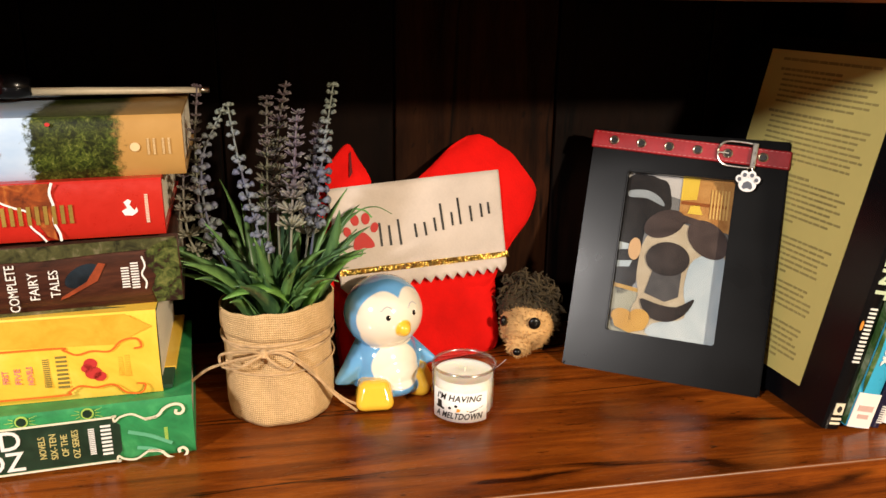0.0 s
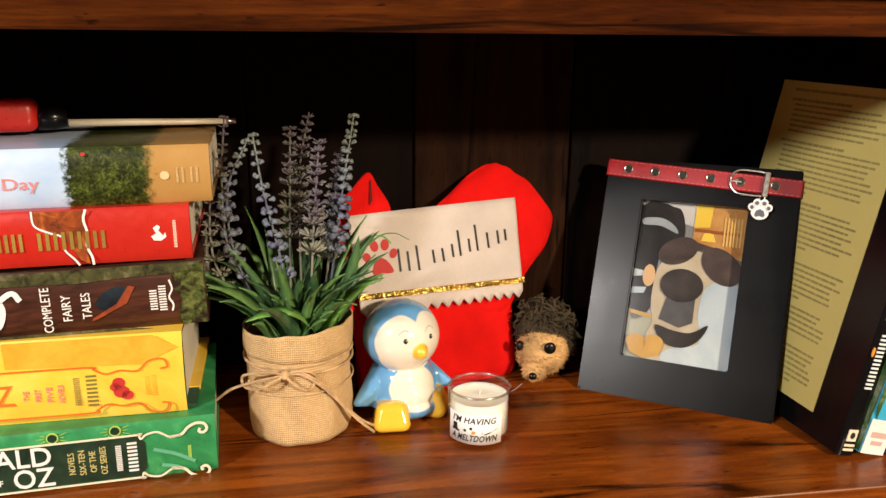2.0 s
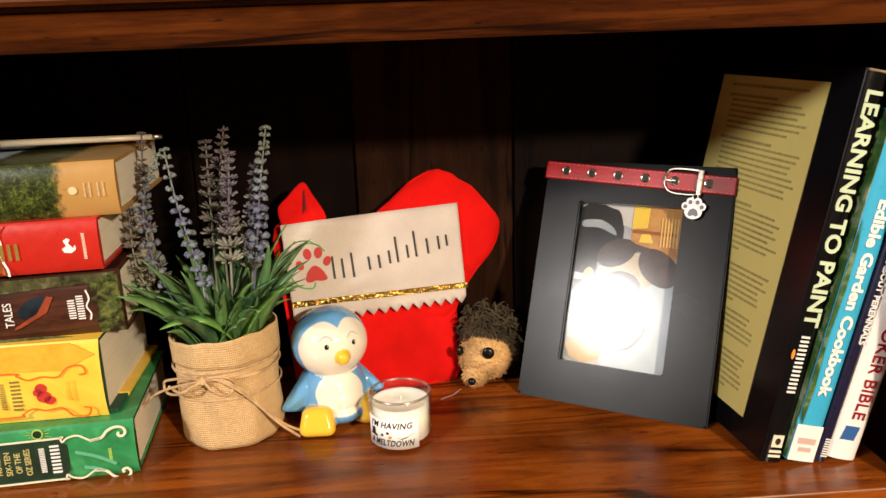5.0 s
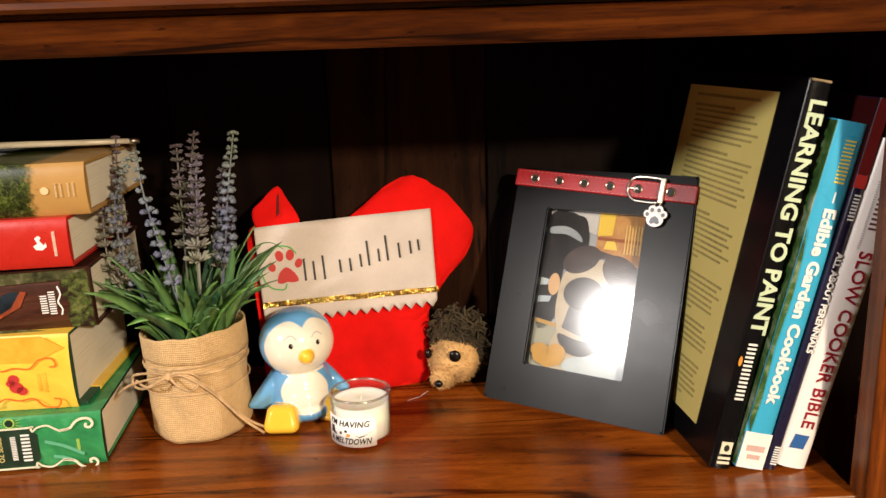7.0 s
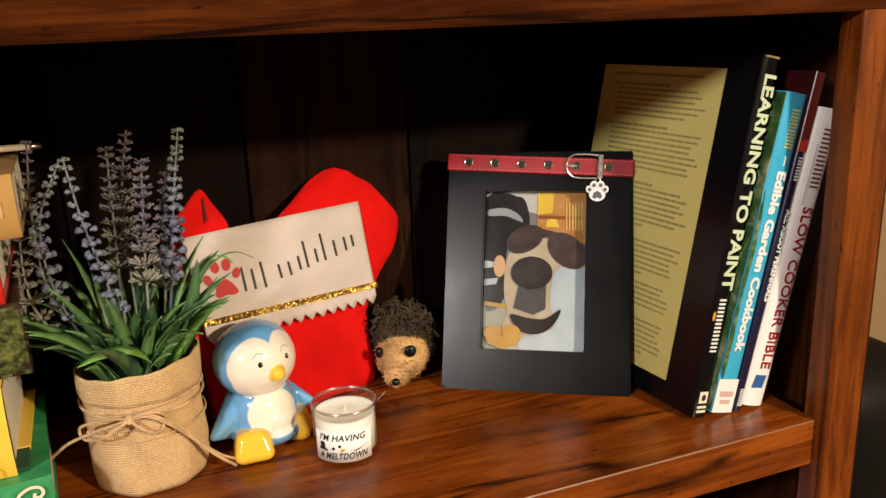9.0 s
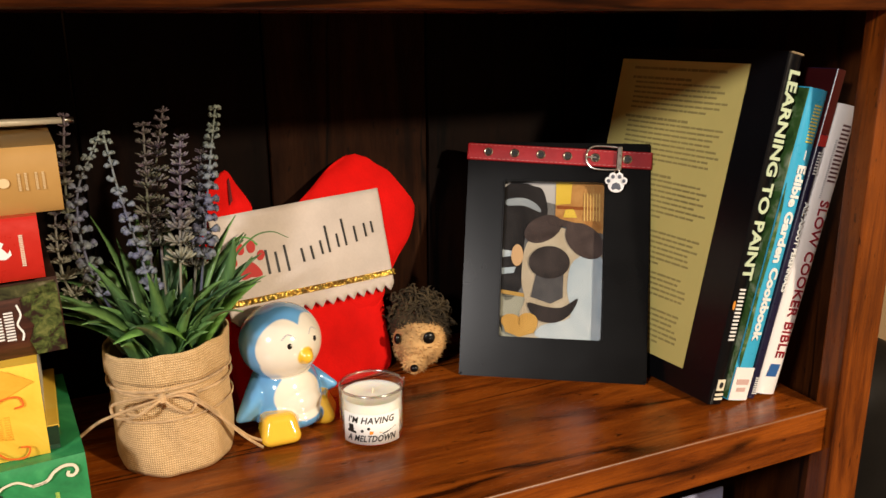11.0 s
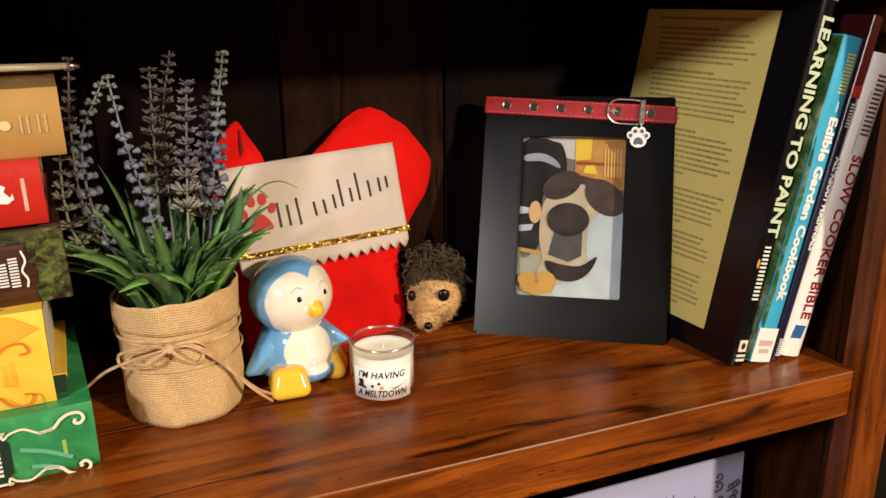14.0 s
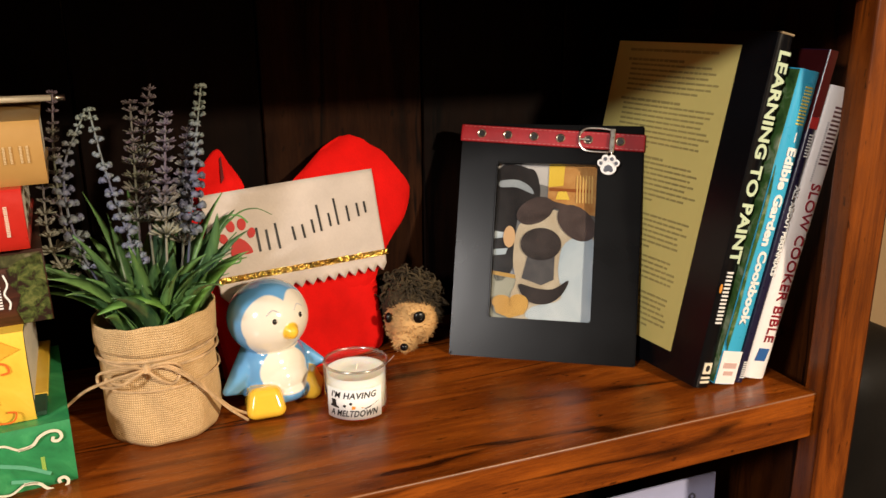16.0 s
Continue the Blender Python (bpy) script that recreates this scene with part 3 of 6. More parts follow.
for bx, bz in ((-0.112, 0.0420), (-0.070, 0.0425), (-0.160, 0.042)):
    bm = flat(ell(bx, bz, 0.0042, 0.0042, 16), 0.0006, at=-0.0033)
    for k in range(18):
        a = 2 * math.pi * k / 18
        r0, r1 = 0.0052, 0.0085 + 0.0022 * (k % 2)
        c, s = math.cos(a), math.sin(a)
        if bz + r1 * s < 0.0465 and bx + r1 * c < 0.0005:
            add(bm, flat([(bx + r0 * c - 0.0002 * s, bz + r0 * s + 0.0002 * c), (bx + r1 * c, bz + r1 * s), (bx + r0 * c + 0.0002 * s, bz + r0 * s - 0.0002 * c)], 0.0005, at=-0.0033))
    ro = part("rosette", bm, LIME_PRINT, gbk)
    part("rosette_centre", flat(ell(bx, bz, 0.0032, 0.0032, 12), 0.0005, at=-0.0037), GREEN_DARK, ro)

# yellow book
GREEN_CLOTH = plain("dark_green_cloth", (0.018, 0.075, 0.040), 0.7, 0.2, 120, relief=0.3)
ybk = book_mesh(0.24, 0.140, 0.0640, YELLOW_BOOK, PAPER, "book", pose(-0.1660, 0.6815, 0.0464, 0, 0, 3), "thick yellow hardcover book with green boards in the stack", 0.004, STACK, GREEN_CLOTH)
part("back_board", boxed(-0.238, 0.0062, 0.004, 0.034, 0.0002, 0.0034, bevel=0.0006), GREEN_CLOTH, ybk, "green cloth hinge of the lower board")
part("jacket_flap", boxed(-0.238, 0.0066, 0.0345, 0.142, 0.0002, 0.0036, bevel=0.0006), YELLOW_BOOK, ybk, "yellow jacket folded over the lower board")
spine_shape(ybk, [(-0.12, 0.064), (-0.02, 0.064), (-0.004, 0.054), (-0.028, 0.042), (-0.12, 0.045)], AMBER_PRINT, "shade_print")
for z, sgn in ((0.0425, 1), (0.0065, -1)):
    bm = ribbon([(-0.24, z), (-0.15, z), (-0.068, z), (-0.062, z - 0.002 * sgn), (-0.054, z - 0.006 * sgn), (-0.044, z - 0.004 * sgn), (-0.032, z - 0.005 * sgn), (-0.024, z + 0.002 * sgn), (-0.014, z + 0.003 * sgn), (-0.011, z - 0.003 * sgn), (-0.016, z - 0.0045 * sgn)], 0.0006, -0.0052)
    part("scroll_border", bm, ORANGE_LINE, ybk)
spine_words(ybk, "OZ", 0.016, -0.1310, 0.0235, ORANGE_LINE, width=0.028)
for k, w in enumerate(("THE", "FIRST", "FIVE", "NOVELS")):
    spine_words(ybk, w, 0.0038, -0.1085 + 0.0078 * k, 0.0235, ROSE_PRINT, 90, width=0.0075 + 0.002 * k, name="subtitle")
OLIVE_INK = plain("olive_ink", (0.24, 0.19, 0.045), 0.5, 0.2)
bars(ybk, -0.0745, 0.024, 0.022, 0.0042, 7, OLIVE_INK, 1)
bars(ybk, -0.0645, 0.024, 0.026, 0.0072, 4, OLIVE_INK, 1)
bm = flat(ell(-0.046, 0.0285, 0.0045, 0.0042), 0.0006, at=-0.0046)
for ax, az, r in ((-0.0445, 0.0215, 0.0055), (-0.0405, 0.0185, 0.0042), (-0.0485, 0.0255, 0.0038)):
    add(bm, flat(ell(ax, az, r, r * 0.85), 0.0006, at=-0.0046))
part("poppy_print", bm, RED_PRINT, ybk)
bars(ybk, -0.026, 0.025, 0.015, 0.003, 5, AMBER_PRINT, 1, "publisher_mark")
bars(ybk, -0.0215, 0.025, 0.017, 0.003, 5, AMBER_PRINT, 1, "publisher_mark")

# brown book
bbk = book_mesh(0.24, 0.158, 0.0505, BROWN_BOOK, PAPER, "book", pose(-0.1480, 0.6985, 0.1107, 0, -1.0, 6), "dark brown illustrated hardcover book lying in the stack", 0.004, STACK)
spine_shape(bbk, [(-0.24, 0.0498), (-0.002, 0.0498), (-0.002, 0.042), (-0.05, 0.0415), (-0.09, 0.0395), (-0.14, 0.041), (-0.24, 0.036)], MOSS_PRINT, "moss_print")
spine_shape(bbk, [(-0.24, 0.0005), (-0.04, 0.0005), (-0.06, 0.003), (-0.12, 0.0042), (-0.24, 0.004)], MOSS_PRINT, "moss_print")
spine_shape(bbk, [(-0.023, 0.040), (-0.016, 0.045), (-0.001, 0.0495), (-0.0005, 0.002), (-0.018, 0.002), (-0.021, 0.012), (-0.017, 0.022), (-0.0225, 0.030)], LEAF_PRINT, "ivy_print")
for k, w in enumerate(("COMPLETE", "FAIRY", "TALES")):
    spine_words(bbk, w, 0.0062, -0.1095 + 0.0132 * k, 0.0215 + 0.0005 * k, WHITE_PRINT, 90, width=(0.0335, 0.0195, 0.0195)[k])
part("title_letter", ribbon([(x + 0.038, z) for x, z in [(-0.196, 0.036), (-0.188, 0.028), (-0.180, 0.032), (-0.176, 0.024), (-0.180, 0.012), (-0.190, 0.010), (-0.196, 0.016), (-0.188, 0.022), (-0.170, 0.036), (-0.164, 0.030)]], 0.0019, -0.0046), WHITE_PRINT, bbk)
part("feather_print", flat(ell(-0.0655, 0.0265, 0.0125, 0.0068, 20, 0.5), 0.0006, at=-0.0045), plain("blue_black_print", (0.012, 0.02, 0.03), 0.35, 0.4, 250), bbk)
part("quill_print", flat([(x + 0.022, z) for x, z in [(-0.103, 0.0105), (-0.098, 0.012), (-0.078, 0.022), (-0.0715, 0.034), (-0.076, 0.035), (-0.085, 0.022), (-0.102, 0.0125)]], 0.0006, at=-0.0049), plain("rust_print", (0.30, 0.055, 0.018), 0.4, 0.3, 200), bbk)
bars(bbk, -0.0375, 0.0225, 0.016, 0.0052, 4, WHITE_PRINT, 1, "publisher_mark")
bars(bbk, -0.0310, 0.0235, 0.020, 0.0052, 5, WHITE_PRINT, 1, "publisher_mark")
part("publisher_mark", ribbon([(-0.0255, 0.037), (-0.024, 0.030), (-0.0265, 0.024), (-0.024, 0.018), (-0.025, 0.013)], 0.0006, -0.0046), WHITE_PRINT, bbk)

# red book
rbk = book_mesh(0.24, 0.155, 0.0395, RED_BOOK, PAPER, "book", pose(-0.1540, 0.6835, 0.1655, 0, -0.5, 4), "bright red hardcover book with gold lettering in the stack", 0.003, STACK)
spine_shape(rbk, [(x + 0.010, z) for x, z in [(-0.112, 0.0395), (-0.080, 0.0395), (-0.0785, 0.03), (-0.080, 0.012), (-0.078, 0.001), (-0.084, 0.004), (-0.092, 0.018), (-0.100, 0.024), (-0.110, 0.029)]], FIRE_PRINT, "torn_print")
part("torn_edge", ribbon([(x + 0.010, z) for x, z in [(-0.112, 0.040), (-0.111, 0.030), (-0.103, 0.025), (-0.094, 0.021), (-0.0935, 0.012), (-0.088, 0.005), (-0.085, 0.0005)]], 0.0006, -0.0040), WHITE_PRINT, rbk)
part("torn_edge", ribbon([(x + 0.010, z) for x, z in [(-0.0775, 0.040), (-0.0795, 0.033), (-0.0780, 0.024), (-0.0790, 0.014), (-0.0765, 0.006), (-0.0760, 0.0005)]], 0.0008, -0.0040), WHITE_PRINT, rbk)
bars(rbk, -0.122, 0.0185, 0.027, 0.0125, 6, OLD_GOLD, 0, "lettering_bar", 0.0006)
bars(rbk, -0.0785, 0.0185, 0.046, 0.0125, 9, OLD_GOLD, 0, "lettering_bar", 0.0006)
part("publisher_mark", flat([(x + 0.007, z) for x, z in [(-0.032, 0.0245), (-0.029, 0.0265), (-0.027, 0.025), (-0.0285, 0.0225), (-0.0255, 0.0185), (-0.024, 0.021), (-0.0235, 0.0175), (-0.027, 0.015), (-0.032, 0.0155), (-0.0335, 0.0185), (-0.030, 0.0205)]], 0.0006, at=-0.0035), WHITE_PRINT, rbk)
bars(rbk, -0.0105, 0.0195, 0.020, 0.0022, 9, CREAM_PRINT, 1, "publisher_mark")

# blue and tan book
sbk = book_mesh(0.24, 0.152, 0.0412, SKY_BOOK, PAPER, "book", pose(-0.1388, 0.6935, 0.2052, 0, -0.5, 4), "pale blue and tan hardcover book with a hedge print", 0.0035, STACK)
spine_words(sbk, "Beautiful Day", 0.0080, -0.152, 0.0175, ROSE_PRINT, width=0.078)
part("flower_print", flat(ell(-0.083, 0.037, 0.0016, 0.0013, 10), 0.0006, at=-0.0040), RED_PRINT, sbk)
mk = flat(ell(-0.0310, 0.0205, 0.0032, 0.0030, 14), 0.0006, at=-0.0045)
TAN_MARK = plain("pale_tan_print", (0.70, 0.52, 0.28), 0.45, 0.06)
part("publisher_mark", mk, TAN_MARK, sbk)
for k in range(4):
    bars(sbk, -0.0225 + 0.0038 * k + 0.002 * (k > 1), 0.0205, 0.011, 0.0014, 6, TAN_MARK, 1, "publisher_mark", 0.0006)

# utility lighter lying on the stack
lighter = empty("utility_lighter", pose(-0.2505, 0.7620, 0.2487, 0, 0, 12.4), "red utility lighter with black collar and long metal barrel", "lighter")
part("handle", boxed(-0.105, -0.020, -0.013, 0.013, 0.0003, 0.0245, bevel=0.007, seg=5), plain("red_plastic", (0.5, 0.018, 0.012), 0.3, 0.1), lighter, "glossy red plastic handle", True)
part("collar", moved(lathe([(0.004, -0.022), (0.0088, -0.021), (0.0092, -0.010), (0.0070, -0.001), (0.0040, 0.0)], 24), pose(0, 0, 0.0095, 0, 90, 0)), BLACK_COVER, lighter, "black plastic collar", True)
barrel = part("barrel", tube([(0.0, 0, 0.0052), (0.040, 0, 0.0046), (0.080, 0, 0.0038), (0.1170, 0, 0.0032)], 0.0031, 14, 0.0023), plain("pale_satin_metal", (0.74, 0.66, 0.50), 0.40, 0.12, 60, metal=0.1), lighter, "tapered pale metal barrel", True)
part("tip", tube([(0.1170, 0, 0.0032), (0.1190, 0, 0.0031), (0.1250, 0, 0.0030)], 0.0026, 14, 0.0025), CHROME, barrel, "bright metal nozzle", True)


# ---- leaning books ----
def leaning(x, y, w, L, D, cover, label, lean=11.2, yaw=6.0, name="book", rounded=0.0015):
    """A book that stands on the shelf, its spine to the front and its head leaning to the right; x, y: foot of the spine's left edge."""
    a, b = radians(lean), radians(yaw)
    d = Vector((-math.sin(b), math.cos(b), 0))
    u = Vector((math.sin(a) * math.cos(b), math.sin(a) * math.sin(b), math.cos(a)))
    r = d.cross(u)
    foot = Vector((x, y, math.sin(a) * w + 0.0003))
    # the book's own x runs down the spine, its z runs to the right
    m = Matrix(((-u.x, d.x, r.x, foot.x + u.x * 0), (-u.y, d.y, r.y, foot.y), (-u.z, d.z, r.z, foot.z), (0, 0, 0, 1)))
    return book_mesh(L, D, w, cover, PAPER_UP, name, m, label, rounded, "leaning books")


BLUE_BOOK = plain("bright_cyan_cover", (0.045, 0.40, 0.64), 0.3, 0.06, 30, relief=0.04)
NAVY_BOOK = plain("navy_cover", (0.012, 0.010, 0.035), 0.3, 0.15, 30, relief=0.04)
WHITE_BOOK = plain("white_glossy_cover", (0.86, 0.81, 0.78), 0.25, 0.04, 20, relief=0.03)
MAROON = plain("maroon_print", (0.16, 0.012, 0.012), 0.35, 0.12)
CRIMSON = plain("crimson_print", (0.28, 0.008, 0.02), 0.4, 0.08)
PALE_GREEN = plain("pale_green_print", (0.56, 0.66, 0.45), 0.4, 0.06)
YELLOW_PAGE = plain("pale_yellow_panel", (0.62, 0.53, 0.175), 0.5, 0.06, 12, relief=0.04)
OLIVE_TEXT = plain("olive_grey_print", (0.34, 0.28, 0.095), 0.6, 0.15)
GARDEN_PRINT = print_mat("garden_photo_print", [(0.3, (0.01, 0.03, 0.01)), (0.5, (0.05, 0.12, 0.03)), (0.7, (0.35, 0.40, 0.28))], 45, 0.3)


def down_words(book, text, height, s, z, width, mat, bold=0.0, name="title"):
    """Words that read down a standing book's spine, centred s from its foot and z across its width."""
    bm = letters(text, height, bold)
    fit_width(bm, width)
    return part(name, moved(bm, on_front(-s, -book["round"] - 0.0005, z, 0)), mat, book)


# the book's own x is minus the height, so words run towards +x, down the spine
paint = leaning(0.3365, 0.6225, 0.0170, 0.2970, 0.222, BLACK_COVER, "tall black book with pale green title leaning on its neighbour", 11.3)
down_words(paint, "LEARNING TO PAINT", 0.0118, 0.1965, 0.0086, 0.173, PALE_GREEN, 0.0005)
bars(paint, -0.080, 0.0085, 0.047, 0.0070, 7, WHITE_PRINT, 0)
spine_shape(paint, [(-0.0225, 0.0045), (-0.0125, 0.0045), (-0.0125, 0.0135), (-0.0225, 0.0135)], CREAM_PRINT, "publisher_mark")
spine_shape(paint, ell(-0.0175, 0.009, 0.0028, 0.0022, 12), INK, "publisher_mark", 0.0004)
bars(paint, -0.009, 0.009, 0.002, 0.010, 1, CREAM_PRINT, 0, "publisher_mark")
bars(paint, -0.0052, 0.009, 0.002, 0.010, 1, CREAM_PRINT, 0, "publisher_mark")
spine_shape(paint, ell(-0.088, 0.0020, 0.004, 0.0014, 10), ORANGE_PRINT, "cover_print")
part("headband", boxed(-0.2973, -0.2955, -0.0019, 0.004, 0.0010, 0.0160, bevel=0.0006), plain("scuffed_board", (0.34, 0.24, 0.13), 0.8, 0.35, 200), paint, "worn scuffed head of the spine")
# yellow text panel on the cover that looks to the left
panel = part("blurb_panel", boxed(-0.2855, -0.0195, 0.0340, 0.1870, -0.0006, 0.0002), YELLOW_PAGE, paint, "pale yellow text panel on the cover")
rnd = random.Random(5)
tx = bmesh.new()
row = 0.279
for lines, head in ((1, 0.112), (0, 0), (1, 0.074), (6, 0), (0, 0), (1, 0.080), (9, 0), (0, 0), (1, 0.074), (8, 0), (0, 0), (1, 0.022), (7, 0), (0, 0), (6, 0), (0, 0), (7, 0)):
    for k in range(lines):
        a = 0.168 if head else 0.163
        long = head or (rnd.uniform(0.106, 0.118) if k < lines - 1 else rnd.uniform(0.04, 0.10))
        h = 0.0012 if head else 0.00095
        while long > 0.004:
            w = min(long, rnd.uniform(0.003, 0.012))
            box(tx, -row, -row + 2 * h, a - w, a, -0.0009, -0.0005)
            a -= w + 0.0011
            long -= w + 0.0011
        row -= 0.0047
    row -= 0.0042 if not lines else 0.0
part("text_block", tx, OLIVE_TEXT, panel, "lines of small olive-grey print")
bars_bm = bmesh.new()
for k in range(4):
    box(bars_bm, -0.0105, -0.0085, 0.110 + 0.007 * k, 0.114 + 0.007 * k, -0.0006, 0.0)
part("text_block", bars_bm, WHITE_PRINT, paint, "tiny white print")

edible = leaning(0.3555, 0.6205, 0.0215, 0.2680, 0.21, BLUE_BOOK, "bright cyan cookbook with white title leaning on its neighbour", 12.4, 1.0)
spine_shape(edible, [(-0.0300, 0.0002), (-0.0003, 0.0002), (-0.0003, 0.0213), (-0.0300, 0.0213)], WHITE_BOOK, "white_band", -0.0004)
down_words(edible, "Edible Garden Cookbook", 0.0085, 0.130, 0.0120, 0.152, WHITE_PRINT, 0.0005)
bars(edible, -0.240, 0.0125, 0.032, 0.0075, 6, plain("yellow_print", (0.72, 0.60, 0.10), 0.4, 0.06), 0, "publisher_mark")
bars(edible, -0.2145, 0.0125, 0.008, 0.0010, 1, WHITE_PRINT, 0, "rule")
bars(edible, -0.017, 0.011, 0.0048, 0.0140, 1, plain("pale_red_print", (0.62, 0.42, 0.38), 0.5, 0.1), 0, "publisher_mark")
bars(edible, -0.010, 0.011, 0.0036, 0.0100, 1, plain("pale_red_print", (0.62, 0.42, 0.38), 0.5, 0.1), 0, "publisher_mark")
part("cover_photo", boxed(-0.267, -0.001, 0.0005, 0.208, -0.0006, 0.0), GARDEN_PRINT, edible, "garden photograph on the cover")
spine_shape(edible, [(-0.19, -0.0002), (-0.04, -0.0002), (-0.03, 0.003), (-0.06, 0.0042), (-0.10, 0.0022), (-0.14, 0.0040), (-0.17, 0.0026)], GARDEN_PRINT, "cover_photo")

peren = leaning(0.3782, 0.6205, 0.0084, 0.2850, 0.20, NAVY_BOOK, "slim navy gardening book with maroon head leaning on its neighbour", 12.5, 0.0)
spine_shape(peren, [(-0.2848, 0.0002), (-0.232, 0.0002), (-0.232, 0.0082), (-0.2848, 0.0082)], MAROON, "maroon_band", -0.0004)
# the maroon band round the side, its colour darkened for the shade on that face
part("cover_band", boxed(-0.2845, -0.22, 0.0005, 0.198, -0.0005, 0.0), plain("shaded_maroon_cover", (0.040, 0.004, 0.005), 0.35, 0.15), peren)
spine_shape(peren, [(-0.2315, 0.0002), (-0.222, 0.0002), (-0.222, 0.0082), (-0.2315, 0.0082)], RED_PRINT, "red_band", -0.0003)
bars(peren, -0.208, 0.005, 0.020, 0.0045, 4, WHITE_PRINT, 0, "publisher_mark")
down_words(peren, "ALL ABOUT PERENNIALS", 0.0045, 0.136, 0.0052, 0.078, WHITE_PRINT, 0.0002)
bars(peren, -0.012, 0.005, 0.016, 0.005, 4, WHITE_PRINT, 0, "publisher_mark")

slow = leaning(0.3872, 0.6205, 0.0228, 0.2540, 0.20, WHITE_BOOK, "white cookbook with dark red title leaning on the case side", 13.0, -2.0, rounded=0.0026)
down_words(slow, "SLOW COOKER BIBLE", 0.0092, 0.104, 0.0120, 0.140, CRIMSON, 0.0001)
bars(slow, -0.214, 0.0125, 0.050, 0.0085, 7, plain("brown_print", (0.10, 0.03, 0.03), 0.5, 0.1), 0, "publisher_mark")
bars(slow, -0.200, 0.0055, 0.050, 0.0016, 14, GREY_LINE, 0, "lettering_bar")
spine_shape(slow, [(-0.028, 0.006), (-0.0165, 0.0045), (-0.0165, 0.015), (-0.028, 0.0165)], plain("blue_print", (0.03, 0.12, 0.35), 0.4, 0.1), "publisher_mark")

# ---- picture frame ----
FW, FH, FT = 0.172, 0.224, 0.016
fr_right, fr_up = Vector((0.845, -0.534, 0)).normalized(), Vector((0.178, 0.333, 0.926))
fr_up = (fr_up - fr_right * fr_up.dot(fr_right)).normalized()
fr_back = fr_up.cross(fr_right)
pic = empty("picture_frame", basis((0.172, 0.772, 0.0006), fr_right, fr_back, fr_up), "black wooden photo frame with a red collar strap", "picture frame")
O = (0.036, 0.130, 0.038, 0.186)
fb = bmesh.new()
outer = [(0, 0), (FW, 0), (FW, FH), (0, FH)]
inn = [(O[0], O[2]), (O[1], O[2]), (O[1], O[3]), (O[0], O[3])]
V = {}
for nm, pts, ys in (("o", outer, (0, FT)), ("i", inn, (0, FT))):
    for y in ys:
        V[nm, y] = [fb.verts.new((a, y, b)) for a, b in pts]
for i in range(4):
    k = (i + 1) % 4
    fb.faces.new((V["o", 0][i], V["o", 0][k], V["i", 0][k], V["i", 0][i]))
    fb.faces.new((V["o", FT][i], V["i", FT][i], V["i", FT][k], V["o", FT][k]))
    fb.faces.new((V["o", 0][i], V["o", FT][i], V["o", FT][k], V["o", 0][k]))
    fb.faces.new((V["i", 0][i], V["i", 0][k], V["i", FT][k], V["i", FT][i]))
bmesh.ops.recalc_face_normals(fb, faces=fb.faces[:])
bmesh.ops.bevel(fb, geom=fb.edges[:], offset=0.0012, segments=2, affect="EDGES")
part("surround", fb, FRAME_BLACK, pic)
part("backing", boxed(O[0] - 0.006, O[1] + 0.006, FT - 0.002, FT + 0.003, O[2] - 0.006, O[3] + 0.006), FRAME_BLACK, pic)
part("easel_leg", flat([(0.07, 0.0), (0.10, 0.0), (0.096, 0.15), (0.074, 0.15)], 0.004, at=FT + 0.001), FRAME_BLACK, pic)
photo = part("photograph", boxed(O[0] - 0.003, O[1] + 0.003, 0.0112, 0.0122, O[2] - 0.003, O[3] + 0.003), print_mat("photo_greys", [(0.3, (0.06, 0.055, 0.05)), (0.7, (0.16, 0.15, 0.14))], 30, 0.3), pic, "colour snapshot of soft pale and dark shapes")


def px(u, v):
    """A place on the photograph: u, v from 0 to 1, v downwards."""
    return O[0] + u * (O[1] - O[0]), O[3] - v * (O[3] - O[2])


def patch(points, mat, layer, name="photo_shape"):
    line = smooth_loop(points, 4) if len(points) > 5 else points
    return part(name, flat([px(min(1, max(0, a)), min(1, max(0, b))) for a, b in line], 0.0003, at=0.0111 - 0.0004 * layer), mat, photo)


def tint(name, a, b, scale=40):
    """Soft matt photographic paper."""
    m = print_mat(name, [(0.3, a), (0.7, b)], scale * 0.5, 0.65, relief=0.0)
    m.node_tree.nodes["Principled BSDF"].inputs["Specular IOR Level"].default_value = 0.08
    return m


DARK_LEATHER = tint("photo_brown_black", (0.006, 0.005, 0.005), (0.028, 0.024, 0.024), 60)
CREAM_SHAPE = tint("photo_cream", (0.38, 0.30, 0.20), (0.58, 0.51, 0.40), 35)
PALE_BLUE = tint("photo_pale_blue", (0.32, 0.40, 0.47), (0.56, 0.61, 0.64), 35)
patch([(0, 0), (0.55, 0), (0.55, 0.14), (0, 0.06)], tint("photo_wall", (0.45, 0.43, 0.42), (0.55, 0.52, 0.5)), 1)
patch([(0, 0.03), (0.3, 0.02), (0.40, 0.06), (0.44, 0.2), (0.36, 0.26), (0.22, 0.36), (0.2, 0.68), (0, 0.72)], DARK_LEATHER, 2)
patch([(0.03, 0.11), (0.2, 0.10), (0.33, 0.14), (0.37, 0.19), (0.2, 0.15), (0.03, 0.15)], tint("photo_sheen", (0.22, 0.25, 0.28), (0.35, 0.38, 0.4)), 3)
patch([(0.0, 0.44), (0.12, 0.45), (0.10, 0.48), (0, 0.49)], PALE_BLUE, 3)
patch([(0.0, 0.56), (0.14, 0.55), (0.12, 0.59), (0, 0.60)], PALE_BLUE, 3)
